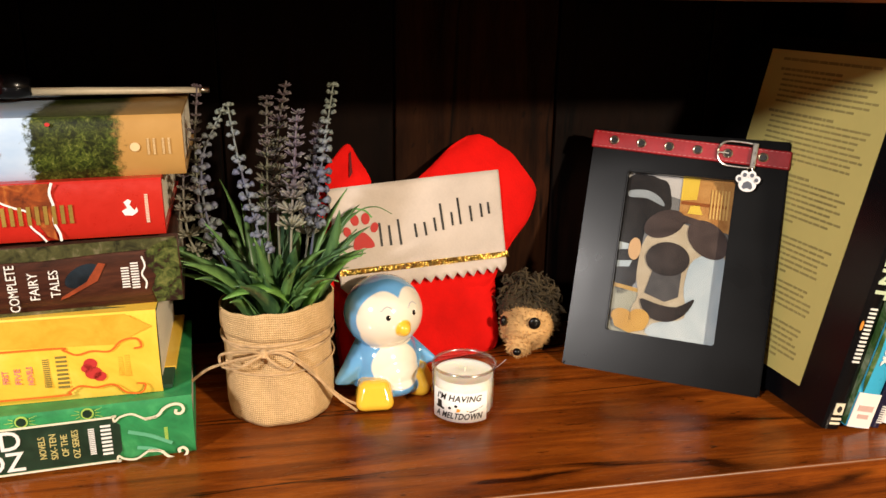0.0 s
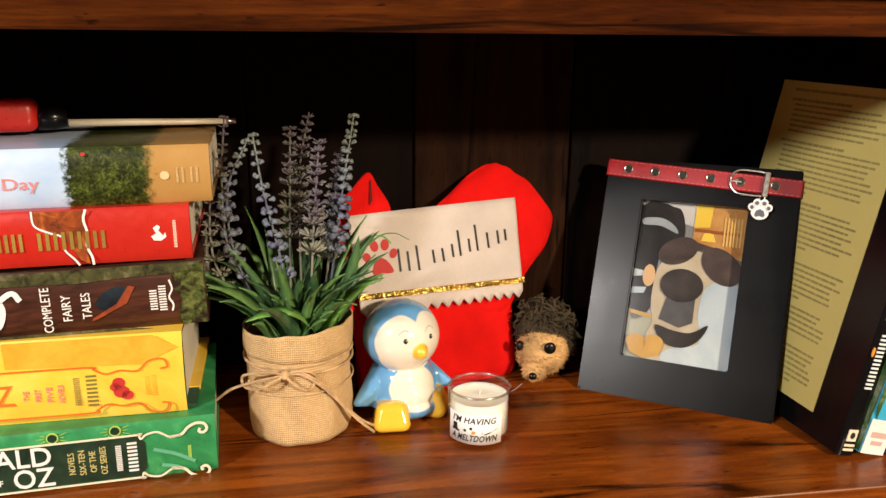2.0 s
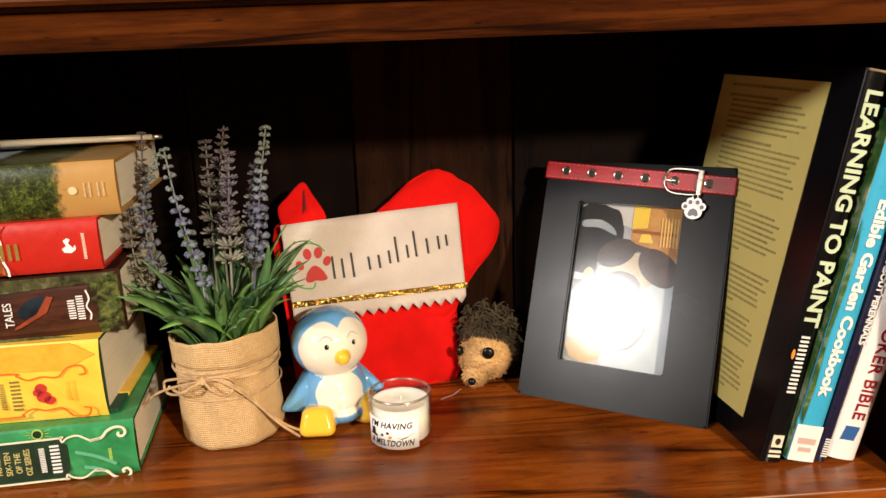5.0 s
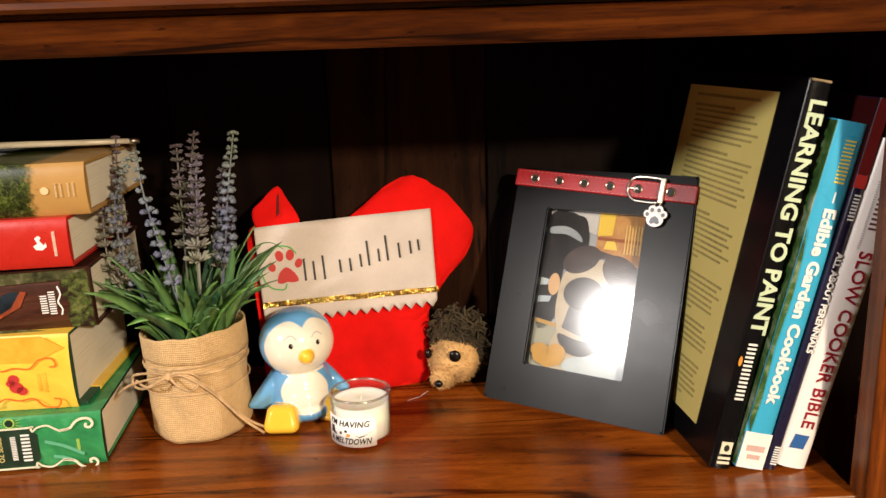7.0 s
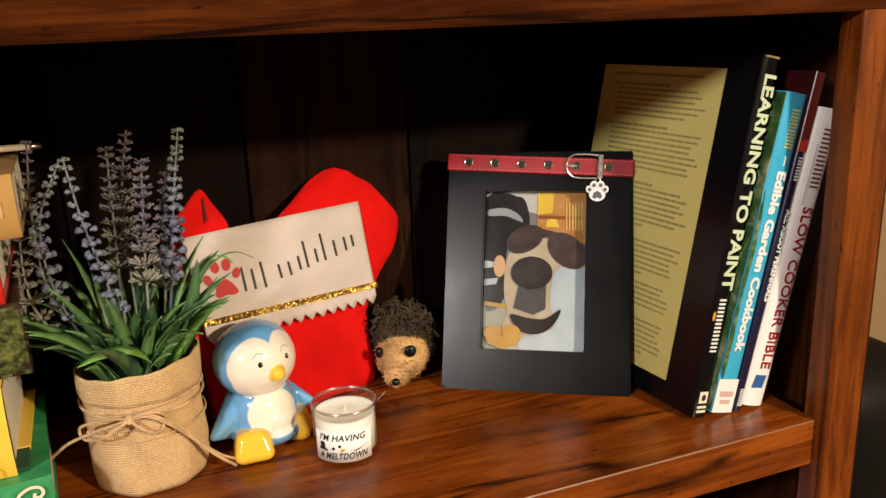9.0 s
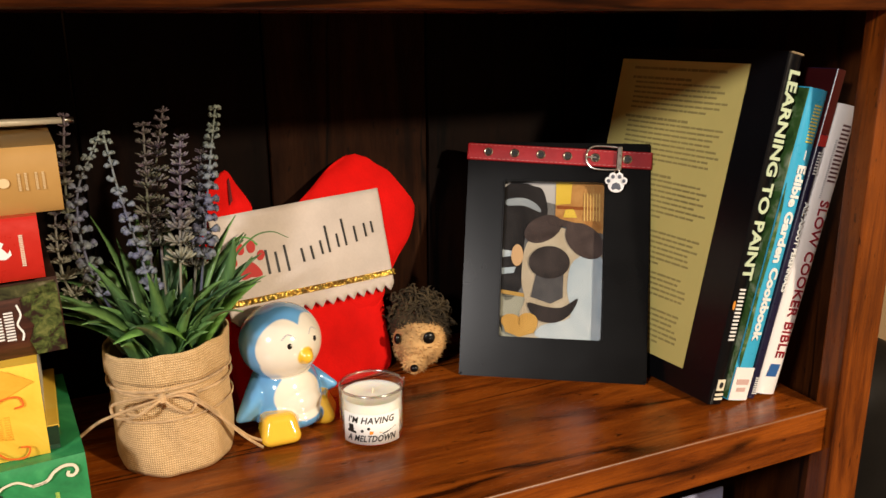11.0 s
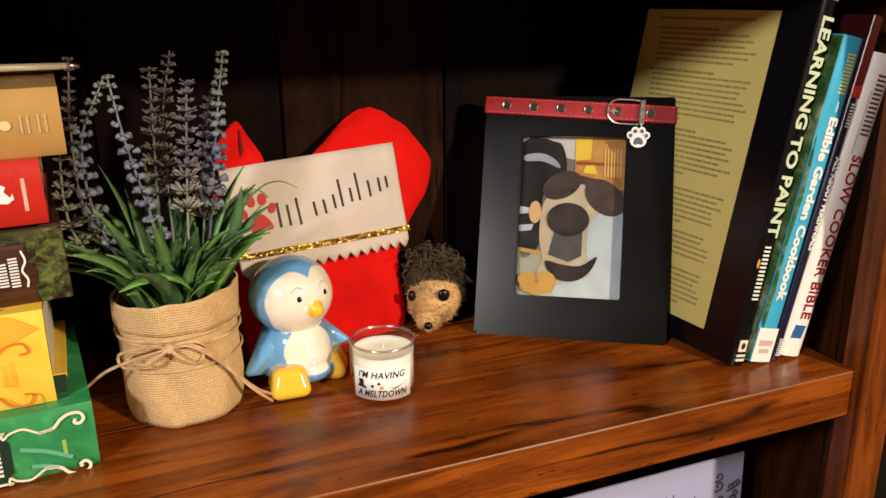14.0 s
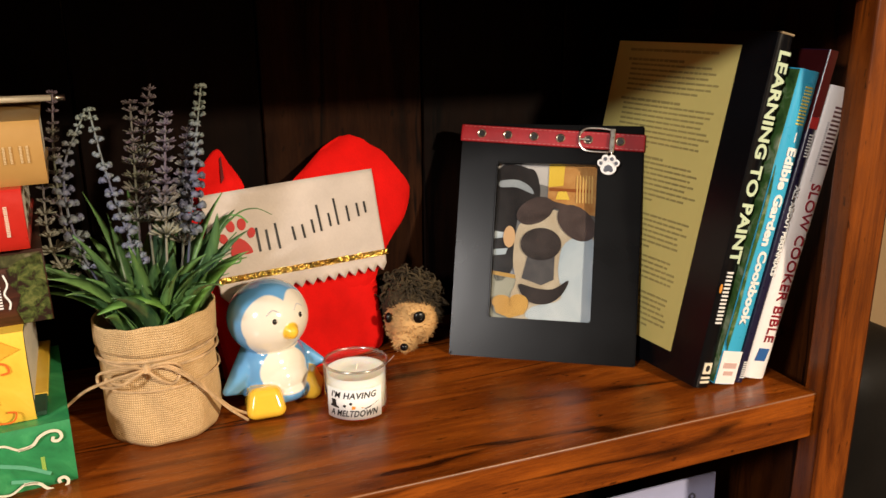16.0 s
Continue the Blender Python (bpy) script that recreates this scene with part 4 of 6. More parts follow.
patch([(0, 0.72), (0.26, 0.74), (0.26, 1), (0, 1)], tint("photo_grey_green", (0.28, 0.28, 0.22), (0.42, 0.41, 0.33)), 2)
patch([(0, 0.70), (0.24, 0.72), (0.24, 0.745), (0, 0.725)], tint("photo_ochre", (0.42, 0.25, 0.06), (0.5, 0.3, 0.08)), 3)
patch([(0.52, 0), (1, 0), (1, 0.32), (0.52, 0.26)], tint("photo_orange_brown", (0.36, 0.15, 0.04), (0.55, 0.30, 0.10), 120), 2)
patch([(0.52, 0.0), (0.68, 0.0), (0.67, 0.13), (0.52, 0.14)], tint("photo_yellow", (0.66, 0.44, 0.05), (0.74, 0.52, 0.08)), 3)
patch([(0.62, 0.17), (0.70, 0.16), (0.74, 0.22), (0.6, 0.22)], tint("photo_yellow", (0.66, 0.44, 0.05), (0.74, 0.52, 0.08)), 3)
patch([(0.53, 0.145), (0.95, 0.15), (0.95, 0.172), (0.53, 0.165)], tint("photo_rust", (0.22, 0.06, 0.015), (0.30, 0.09, 0.02)), 3)
for k in range(6):
    patch([(0.80 + 0.03 * k, 0.06), (0.815 + 0.03 * k, 0.06), (0.82 + 0.03 * k, 0.24), (0.805 + 0.03 * k, 0.24)], tint("photo_honey", (0.60, 0.36, 0.10), (0.7, 0.45, 0.16)), 4)
patch([(0.24, 0.40), (0.45, 0.30), (0.65, 0.30), (0.95, 0.42), (1, 0.5), (1, 1), (0.2, 1), (0.19, 0.86), (0.24, 0.76), (0.20, 0.62)], CREAM_SHAPE, 4)
patch([(0.72, 0.50), (1, 0.48), (1, 1), (0.40, 1), (0.42, 0.92), (0.70, 0.86), (0.66, 0.68)], PALE_BLUE, 5)
patch(ell(0.15, 0.475, 0.06, 0.07, 18), tint("photo_peach", (0.55, 0.33, 0.16), (0.62, 0.4, 0.22)), 5)
LENS = tint("photo_smoky", (0.035, 0.024, 0.022), (0.10, 0.07, 0.065), 50)
patch(ell(0.40, 0.30, 0.19, 0.085, 24, -0.22), LENS, 6)
patch(ell(0.82, 0.37, 0.20, 0.105, 24, 0.30), LENS, 6)
patch([(0.46, 0.22), (0.62, 0.24), (0.80, 0.27), (0.78, 0.30), (0.60, 0.28), (0.48, 0.27)], LENS, 7)
DUSK = tint("photo_charcoal", (0.012, 0.010, 0.010), (0.055, 0.042, 0.04), 50)
patch(ell(0.475, 0.515, 0.205, 0.105, 26), DUSK, 7)
patch([(0.36, 0.56), (0.62, 0.56), (0.62, 0.74), (0.50, 0.78), (0.30, 0.74)], tint("photo_slate", (0.05, 0.05, 0.055), (0.12, 0.11, 0.11), 50), 6)
patch([(0.27, 0.78), (0.45, 0.80), (0.62, 0.80), (0.77, 0.74), (0.70, 0.84), (0.55, 0.90), (0.36, 0.88)], DUSK, 7)
HEART = tint("photo_gold", (0.45, 0.24, 0.05), (0.6, 0.36, 0.1), 60)
patch(ell(0.11, 0.90, 0.10, 0.045, 16), HEART, 8)
patch(ell(0.28, 0.90, 0.10, 0.055, 16), HEART, 8)
patch([(0.03, 0.92), (0.38, 0.92), (0.34, 0.97), (0.2, 1.0), (0.06, 0.97)], HEART, 9)
pane = part("pane", boxed(O[0] - 0.003, O[1] + 0.003, 0.0042, 0.0056, O[2] - 0.003, O[3] + 0.003), pane_glass, pic, "clear glass pane")
pane.visible_shadow = False

strap = part("collar_strap", moved(boxed(-0.001, FW + 0.001, -0.0030, 0.0, -0.0082, 0.0082, bevel=0.0012, seg=2), pose(0, 0, 0.2140, 0, 2.4, 0)), RED_LEATHER, pic, "stitched red leather collar strap")
st = bmesh.new()
for k in range(38):
    for z in (-0.0066, 0.0066):
        box(st, 0.002 + k * 0.0045, 0.0046 + k * 0.0045, -0.0033, -0.0028, z - 0.0002, z + 0.0002)
part("stitching", moved(st, pose(0, 0, 0.2140, 0, 2.4, 0)), STITCH, strap)
for k, u in enumerate((0.0195, 0.0445, 0.0695, 0.0945, 0.1205, 0.1500)):
    m = pose(u, -0.0032, 0.2140 - 0.0419 * u, 90, 0, 0)
    eye = part("eyelet", moved(lathe([(0.0043, 0), (0.0043, 0.0006), (0.0036, 0.0012), (0.0026, 0.0006), (0.0025, 0.0)], 20), m), CHROME, strap, "nickel eyelet")
    part("eyelet_hole", moved(lathe([(0.0030, 0.0), (0.0029, 0.0009)], 16), m), INK, eye)


def on_strap(pts, r):
    return tube([(a, -0.0045, 0.2140 - 0.0419 * a + b) for a, b in pts], r, 8)


buckle = part("buckle", on_strap([(p.x, p.z) for p in smooth_path([(0.142, 0, 0.0105), (0.132, 0, 0.0112), (0.119, 0, 0.0105), (0.1135, 0, 0.006), (0.112, 0, 0), (0.1135, 0, -0.006), (0.119, 0, -0.0105), (0.132, 0, -0.0112), (0.142, 0, -0.0105)], 5)], 0.0010), CHROME, strap, "nickel buckle")
part("prong", on_strap([(0.1115, 0.0), (0.1215, 0.0)], 0.0009), CHROME, buckle)
part("keeper", moved(boxed(-0.0024, 0.0024, -0.0062, -0.0030, -0.0115, 0.0115, bevel=0.0007), pose(0.1425, 0, 0.2080, 0, 2.4, 0)), CHROME, buckle)
part("ring", tube([(0.1405 + 0.0022 * math.cos(a), -0.0055, 0.1950 + 0.0026 * math.sin(a)) for a in [k * math.pi / 8 for k in range(17)]], 0.0005), CHROME, buckle)
tag = flat(ell(0.1400, 0.1820, 0.0074, 0.0064, 20), 0.0014, at=-0.0062)
PADS = ((0.1330, 0.1868, 0.0033), (0.1370, 0.1908, 0.0035), (0.1430, 0.1908, 0.0035), (0.1470, 0.1868, 0.0033))
for a, b, r in PADS:
    add(tag, flat(ell(a, b, r, r * 1.05, 14), 0.0014, at=-0.0062))
tag_ob = part("paw_tag", tag, ENAMEL, strap, "white enamel paw-shaped tag")
for a, b, r in PADS:
    part("pad", flat(ell(a, b - 0.0004, r * 0.5, r * 0.55, 12), 0.0004, at=-0.0065), DARK_PAD, tag_ob)
part("pad", flat([(0.1355, 0.1795), (0.1372, 0.1778), (0.1400, 0.1790), (0.1428, 0.1778), (0.1445, 0.1795), (0.1432, 0.1835), (0.1400, 0.1852), (0.1368, 0.1835)], 0.0004, at=-0.0065), DARK_PAD, tag_ob)

# ---- red stocking ----
ST_R = Vector((0.947, 0.3206, 0.0)).normalized()
ST_U = Vector((-0.11, 0.306, 0.946))
ST_U = (ST_U - ST_R * ST_U.dot(ST_R)).normalized()
stock = empty("christmas_stocking", basis((-0.0378, 0.8076, 0.1643), ST_R, ST_U.cross(ST_R), ST_U), "red felt stocking with white cuff standing against the bookcase back", "stocking")


def pillow(loop, thick, y0, rings=7):
    """A stuffed cloth shape: the outline swells backwards and forwards towards its middle."""
    cx = sum(a for a, b in loop) / len(loop)
    cz = sum(b for a, b in loop) / len(loop)
    bm = bmesh.new()
    sides = []
    for sgn in (-1, 1):
        rows = []
        for k in range(rings):
            s = 1 - (k / rings) ** 1.5 if k else 1.0
            h = thick / 2 * (1 - s ** 3) ** 0.5 if k else 0.0
            rows.append([bm.verts.new((cx + (a - cx) * s, y0 + sgn * (h + 0.0015 * noise.noise((a * 40 * s, b * 40 * s, sgn))), cz + (b - cz) * s)) for a, b in loop])
        n = len(loop)
        for p, q in zip(rows, rows[1:]):
            for i in range(n):
                bm.faces.new((p[i], p[(i + 1) % n], q[(i + 1) % n], q[i]))
        bm.faces.new(rows[-1])
        sides.append(rows[0])
    for i in range(len(loop)):
        bm.faces.new((sides[0][i], sides[0][(i + 1) % len(loop)], sides[1][(i + 1) % len(loop)], sides[1][i]))
    bmesh.ops.recalc_face_normals(bm, faces=bm.faces[:])
    return bm


leg = pillow(smooth_loop([(-0.004, 0.0), (-0.005, -0.08), (-0.004, -0.150), (0.004, -0.158), (0.06, -0.164), (0.128, -0.170), (0.155, -0.164), (0.160, -0.12), (0.164, -0.085), (0.160, -0.03), (0.10, -0.006), (0.04, -0.003)]), 0.022, 0.013)
part("leg", leg, RED_CLOTH, stock, "", True)
toe = pillow(smooth_loop([(0.070, -0.030), (0.084, -0.006), (0.106, 0.010), (0.130, 0.0270), (0.153, 0.0365), (0.176, 0.0430), (0.2010, 0.0405), (0.2160, 0.0285), (0.2200, 0.004), (0.2150, -0.026), (0.201, -0.050), (0.182, -0.066), (0.166, -0.084), (0.150, -0.104), (0.12, -0.11), (0.09, -0.08)]), 0.018, 0.008)
moved(toe, Matrix.Translation((0.085, 0, -0.03)) @ Matrix.Diagonal((1.055, 1, 1.04, 1)) @ Matrix.Translation((-0.085, 0, 0.03)))
part("toe", toe, RED_CLOTH, stock, "", True)
part("heel_fold", moved(boxed(-0.002, 0.150, 0.012, 0.036, -0.1725, -0.12, bevel=0.008, seg=3), Matrix()), RED_CLOTH, stock, "", True)
# cuff with a pinked lower edge and gentle waves
cuff = bmesh.new()
NU, NV = 90, 16
rows = []
for j in range(NV + 1):
    r = []
    for i in range(NU + 1):
        u = i / NU
        x = -0.001 + u * (0.1755 - 0.006 * j / NV)
        low = -0.089 - 0.006 * u
        z = 0.0015 * u + (low - 0.0 * u) * j / NV
        if j == NV:
            z += 0.0062 * (abs((i / 6) % 1.0 - 0.5) * 2 - 0.5)
        y = -0.002 + 0.0016 * noise.noise((x * 26, z * 26, 3.0)) - 0.0045 * math.sin(math.pi * u) ** 0.7
        r.append(cuff.verts.new((x, y, z)))
    rows.append(r)
for p, q in zip(rows, rows[1:]):
    for i in range(NU):
        cuff.faces.new((p[i], q[i], q[i + 1], p[i + 1]))
ex = bmesh.ops.extrude_face_region(cuff, geom=cuff.faces[:])
for v in [g for g in ex["geom"] if isinstance(g, bmesh.types.BMVert)]:
    v.co.y += 0.0025
bmesh.ops.recalc_face_normals(cuff, faces=cuff.faces[:])
cuff_ob = part("cuff", cuff, WHITE_CLOTH, stock, "off-white felt cuff with a pinked edge", True)


def cuff_y(x, z):
    u = min(1, max(0, (x + 0.001) / 0.1755))
    return -0.002 + 0.0016 * noise.noise((x * 26, z * 26, 3.0)) - 0.0045 * math.sin(math.pi * u) ** 0.7


sq = bmesh.new()
rnd = random.Random(11)
for i in range(120):
    for k in range(3):
        u = (i + 0.5 + rnd.uniform(-0.3, 0.3)) / 120
        x = -0.0005 + u * 0.1715
        z = -0.0735 - 0.0065 * u + (k - 1) * 0.0018
        d = flat(ell(0, 0, 0.0011, 0.0010, 7), 0.0003)
        moved(d, pose(x, cuff_y(x, z) - 0.0012, z, rnd.uniform(-28, 28), rnd.uniform(-20, 20), rnd.uniform(-28, 28)))
        for f in d.faces:
            pass
        add(sq, d)
part("sequin_trim", sq, GOLD, cuff_ob, "glittering gold sequin ribbon")


def on_cuff(points, mat, name, parent=None, lift=0.0):
    """A flat print laid on the cuff."""
    bm = flat(points, 0.0005)
    for v in bm.verts:
        v.co.y += cuff_y(v.co.x, v.co.z) - 0.0008 - lift
    return part(name, bm, mat, parent or cuff_ob)


for cx, cz, rx, rz, tn in ((0.0225, -0.0360, 0.0035, 0.0046, 0.35), (0.0305, -0.0265, 0.0038, 0.0052, 0.15), (0.0405, -0.0265, 0.0038, 0.0052, -0.15), (0.0475, -0.0350, 0.0034, 0.0046, -0.45)):
    on_cuff(ell(cx - 0.0115, cz - 0.003, rx, rz, 16, tn), RED_PRINT, "toe_print")
on_cuff(smooth_loop([(0.0150, -0.054), (0.0170, -0.046), (0.0240, -0.0405), (0.0310, -0.046), (0.0345, -0.054), (0.0290, -0.0555), (0.0240, -0.0545), (0.0195, -0.0555)], 3), RED_PRINT, "pad_print")
for line in ([(0.004, -0.033), (0.009, -0.025), (0.018, -0.020), (0.029, -0.022), (0.035, -0.029)], [(0.001, -0.043), (0.004, -0.053), (0.010, -0.059), (0.020, -0.061), (0.023, -0.056)]):
    bm = ribbon(line, 0.0007, 0.0, 0.0004)
    for v in bm.verts:
        v.co.y += cuff_y(v.co.x, v.co.z) - 0.0007
    part("flourish_print", bm, GREEN_INK, cuff_ob)
# a row of plain strokes of a word's size, rising to the end
STROKES = ((0.0600, 0.021, -0.040), (0.0665, 0.018, -0.042), (0.0735, 0.023, -0.0405), (0.0855, 0.0125, -0.0415), (0.0930, 0.0125, -0.0415), (0.1010, 0.0125, -0.0390),
           (0.1070, 0.0245, -0.0330), (0.1150, 0.0125, -0.0365), (0.1215, 0.0250, -0.0305), (0.1310, 0.0150, -0.0345), (0.1400, 0.0130, -0.0330), (0.1465, 0.0110, -0.0320))
for x, h, z in STROKES:
    z -= 0.005 - 0.035 * (x - 0.060)
    x = 0.0410 + (x - 0.060) * 1.33
    on_cuff([(x - 0.0010, z - h / 2), (x + 0.0010, z - h / 2), (x + 0.0010, z + h / 2), (x - 0.0010, z + h / 2)], INK, "lettering_bar")
loop = part("hanging_loop", pillow(smooth_loop([(0.003, -0.001), (0.000, 0.016), (0.010, 0.026), (0.026, 0.0385), (0.034, 0.026), (0.0435, 0.004), (0.036, -0.004), (0.018, -0.004)], 4), 0.006, 0.004), RED_CLOTH, stock, "red felt hanging loop")
part("loop_slit", flat([(0.0215, 0.008), (0.0245, 0.029), (0.0265, 0.031), (0.0250, 0.012)], 0.0006, at=-0.0008), plain("dark_red_fold", (0.12, 0.004, 0.004), 0.95), loop)

# ---- potted lavender ----
PX, PY = -0.0835, 0.739
plant = empty("potted_lavender", pose(PX, PY, 0.0), "artificial lavender in a burlap-wrapped pot tied with twine", "potted plant")


def burlap_sheet(rad, z0, z1, nz, phase, flare=0.0, thick=0.0016):
    bm = bmesh.new()
    uvl = bm.loops.layers.uv.new("UVMap")
    n = 96
    rows = []
    for j in range(nz + 1):
        w = j / nz
        row = []
        for i in range(n):
            a = 2 * math.pi * i / n
            z = z0 + (z1 - z0) * w
            r = rad(z) + flare * w + 0.0018 * noise.noise((math.cos(a) * 2.2, math.sin(a) * 2.2, z * 30 + phase)) + 0.0004 * math.sin(a * 9 + z * 80)
            r += 0.0016 * math.exp(-((a - 4.75 - (0.066 - z) * 13) / 0.10) ** 2) * (0.012 < z < 0.066) - 0.0014 * math.exp(-((a - 4.35 - (0.05 - z) * 6) / 0.16) ** 2) * (z < 0.06)
            zz = z + w * (0.0035 * math.cos(a + 0.3) * (z1 > 0.08) + 0.0010 * noise.noise((math.cos(a) * 3, math.sin(a) * 3, phase)))
            row.append(bm.verts.new((r * math.cos(a), r * math.sin(a), zz)))
        rows.append(row)
    for j in range(nz):
        for i in range(n):
            k = (i + 1) % n
            f = bm.faces.new((rows[j][i], rows[j][k], rows[j + 1][k], rows[j + 1][i]))
            for lp, (ii, jj) in zip(f.loops, ((i, j), (i + 1, j), (i + 1, j + 1), (i, j + 1))):
                lp[uvl].uv = (ii / n * 2 * math.pi * 0.043 * 4.2, (z0 + (z1 - z0) * jj / nz) * 4.2)
    ex = bmesh.ops.extrude_face_region(bm, geom=bm.faces[:])
    for v in [g for g in ex["geom"] if isinstance(g, bmesh.types.BMVert)]:
        d = Vector((v.co.x, v.co.y, 0)).normalized()
        v.co -= d * thick
    bmesh.ops.recalc_face_normals(bm, faces=bm.faces[:])
    return bm


def pot_r(z):
    return 0.0425 + 0.0008 * math.sin(z * 40) - 0.0025 * max(0, 1 - z / 0.007) ** 2


wrap = part("burlap_wrap", burlap_sheet(pot_r, 0.0005, 0.092, 26, 0.0), BURLAP, plant, "tan woven burlap wrapping", True)
part("burlap_cuff", burlap_sheet(lambda z: 0.0442, 0.0735, 0.0955, 8, 4.0, 0.0004), BURLAP, wrap, "folded-down burlap rim", True)
part("base", lathe([(0.037, 0.0002), (0.039, 0.004), (0.039, 0.02)], 40), BURLAP, plant)
part("moss", lathe([(0.0405, 0.066), (0.0405, 0.074), (0.03, 0.079), (0.01, 0.082)], 40), SOIL, plant, "dark filler inside the pot")


def ring_cord(z, tilt, r, rad):
    return tube([(r * math.cos(a), r * math.sin(a), z + tilt * math.cos(a + 0.6)) for a in [k * math.pi / 30 for k in range(61)]], rad, 6)


part("twine", ring_cord(0.0690, 0.003, pot_r(0.069) + 0.0014, 0.0011), TWINE, plant)
part("twine", ring_cord(0.0660, -0.002, pot_r(0.066) + 0.0014, 0.0011), TWINE, plant)
part("twine", ring_cord(0.0460, 0.0015, pot_r(0.046) + 0.0012, 0.0008), TWINE, plant)
bow = part("twine_bow", add(lathe([(0.001, -0.004), (0.0034, -0.002), (0.0034, 0.002), (0.001, 0.004)], 10), tube(smooth_path([(0, 0, 0), (-0.010, -0.003, 0.004), (-0.024, -0.001, 0.003), (-0.033, 0.008, -0.003), (-0.031, 0.006, -0.011), (-0.020, -0.001, -0.010), (-0.008, -0.004, -0.003), (0, -0.001, 0)]), 0.0011, 6)), TWINE, plant, "loose jute twine bow")
bow.matrix_basis = pose(-0.0100, -0.0465, 0.0660)
add_loops = [
    [(0, 0, 0), (0.008, -0.004, 0.004), (0.019, -0.001, 0.002), (0.024, 0.004, -0.006), (0.018, 0.0, -0.014), (0.008, -0.003, -0.008), (0, -0.001, 0)],
    [(0, 0, 0.001), (0.010, -0.002, 0.003), (0.022, 0.0, -0.004), (0.034, 0.006, -0.018), (0.046, 0.010, -0.034), (0.060, 0.016, -0.051), (0.076, 0.024, -0.0635)],
    [(0, 0, 0), (0.012, -0.003, 0.001), (0.026, 0.001, -0.010), (0.040, 0.007, -0.027), (0.056, 0.012, -0.048), (0.070, 0.019, -0.0640)],
    [(0, 0, 0), (-0.010, -0.004, 0.000), (-0.026, -0.002, -0.004), (-0.042, 0.010, -0.014), (-0.054, 0.020, -0.026), (-0.0605, 0.024, -0.033)],
    [(0, 0, 0), (-0.008, -0.003, -0.004), (-0.018, -0.003, -0.008), (-0.028, 0.002, -0.004)],
]
for c in add_loops:
    part("cord", tube(smooth_path(c), 0.0010, 6, 0.0012), TWINE, bow)
rnd = random.Random(3)
for ex0, ey0, ez0, sx in ((-0.0605, 0.024, -0.033, -1), (0.0745, 0.023, -0.0635, 1)):
    fray = bmesh.new()
    for k in range(9):
        add(fray, tube([(ex0, ey0, ez0), (ex0 + sx * rnd.uniform(0.003, 0.008), ey0 + rnd.uniform(-0.002, 0.003), ez0 + rnd.uniform(-0.004, 0.001) * (1 if sx < 0 else 0.2))], 0.0003, 4))
    part("frayed_end", fray, TWINE, bow)


def blade(length, width, bend, droop, twist, n=10):
    """A folded, pointed blade that rises along z, bends over towards +x and turns about itself."""
    bm = bmesh.new()
    rows = []
    x = z = 0.0
    a = radians(4)
    for i in range(n + 1):
        t = i / n
        w = width / 2 * (0.42 + 0.78 * math.sin(math.pi * min(1, t * 0.78 + 0.12))) * (1 - t ** 3.2) + 0.0002
        c = Vector((x, 0, z))
        nrm = Vector((math.cos(a), 0, -math.sin(a)))
        k = radians(twist) * (0.35 + 0.65 * t)
        out = Vector((0, math.cos(k), 0)) + nrm * math.sin(k)
        nrm = nrm * math.cos(k) - Vector((0, math.sin(k), 0))
        rows.append([bm.verts.new(c - out * w - nrm * w * 0.30), bm.verts.new(c + nrm * 0.0006), bm.verts.new(c + out * w - nrm * w * 0.30), bm.verts.new(c - nrm * 0.0004)])
        a += radians(bend + droop * t * 2) / n
        x += math.sin(a) * length / n
        z += math.cos(a) * length / n
    for p, q in zip(rows, rows[1:]):
        for k in range(4):
            bm.faces.new((p[k], p[(k + 1) % 4], q[(k + 1) % 4], q[k]))
    bm.faces.new(rows[0])
    bm.faces.new(rows[-1][::-1])
    bmesh.ops.recalc_face_normals(bm, faces=bm.faces[:])
    return bm


blades = []
for L, W, B, D, T in ((0.078, 0.0185, 26, 12, 30), (0.090, 0.0165, 40, 20, -42), (0.070, 0.0190, 50, 26, 55), (0.096, 0.0150, 18, 12, -20), (0.060, 0.0175, 36, 34, -60), (0.084, 0.0180, 58, 26, 12), (0.088, 0.0175, 34, 30, 70), (0.074, 0.0200, 46, 16, -34)):
    bm = blade(L * 1.04, W * 0.63, B * 0.70, D * 0.9, T)
    me = bpy.data.meshes.new("leaf")
    bm.to_mesh(me)
    bm.free()
    me.materials.append(LEAF)
    me.polygons.foreach_set("use_smooth", [True] * len(me.polygons))
    blades.append(me)
rnd = random.Random(21)
for k in range(104):
    ob = new("leaf", blades[k % 8])
    ob.parent = plant
    az = rnd.uniform(0, 360)
    r = 0.026 * rnd.random() ** 0.6
    a2 = radians(az + rnd.uniform(-40, 40))
    s = rnd.uniform(0.84, 1.18)
    lean = rnd.uniform(0, 14) + 9 * (r / 0.026)
    ob.matrix_basis = pose(r * math.cos(a2), r * math.sin(a2), 0.074, 0, lean, az) @ Matrix.Diagonal((s, s, s, 1))


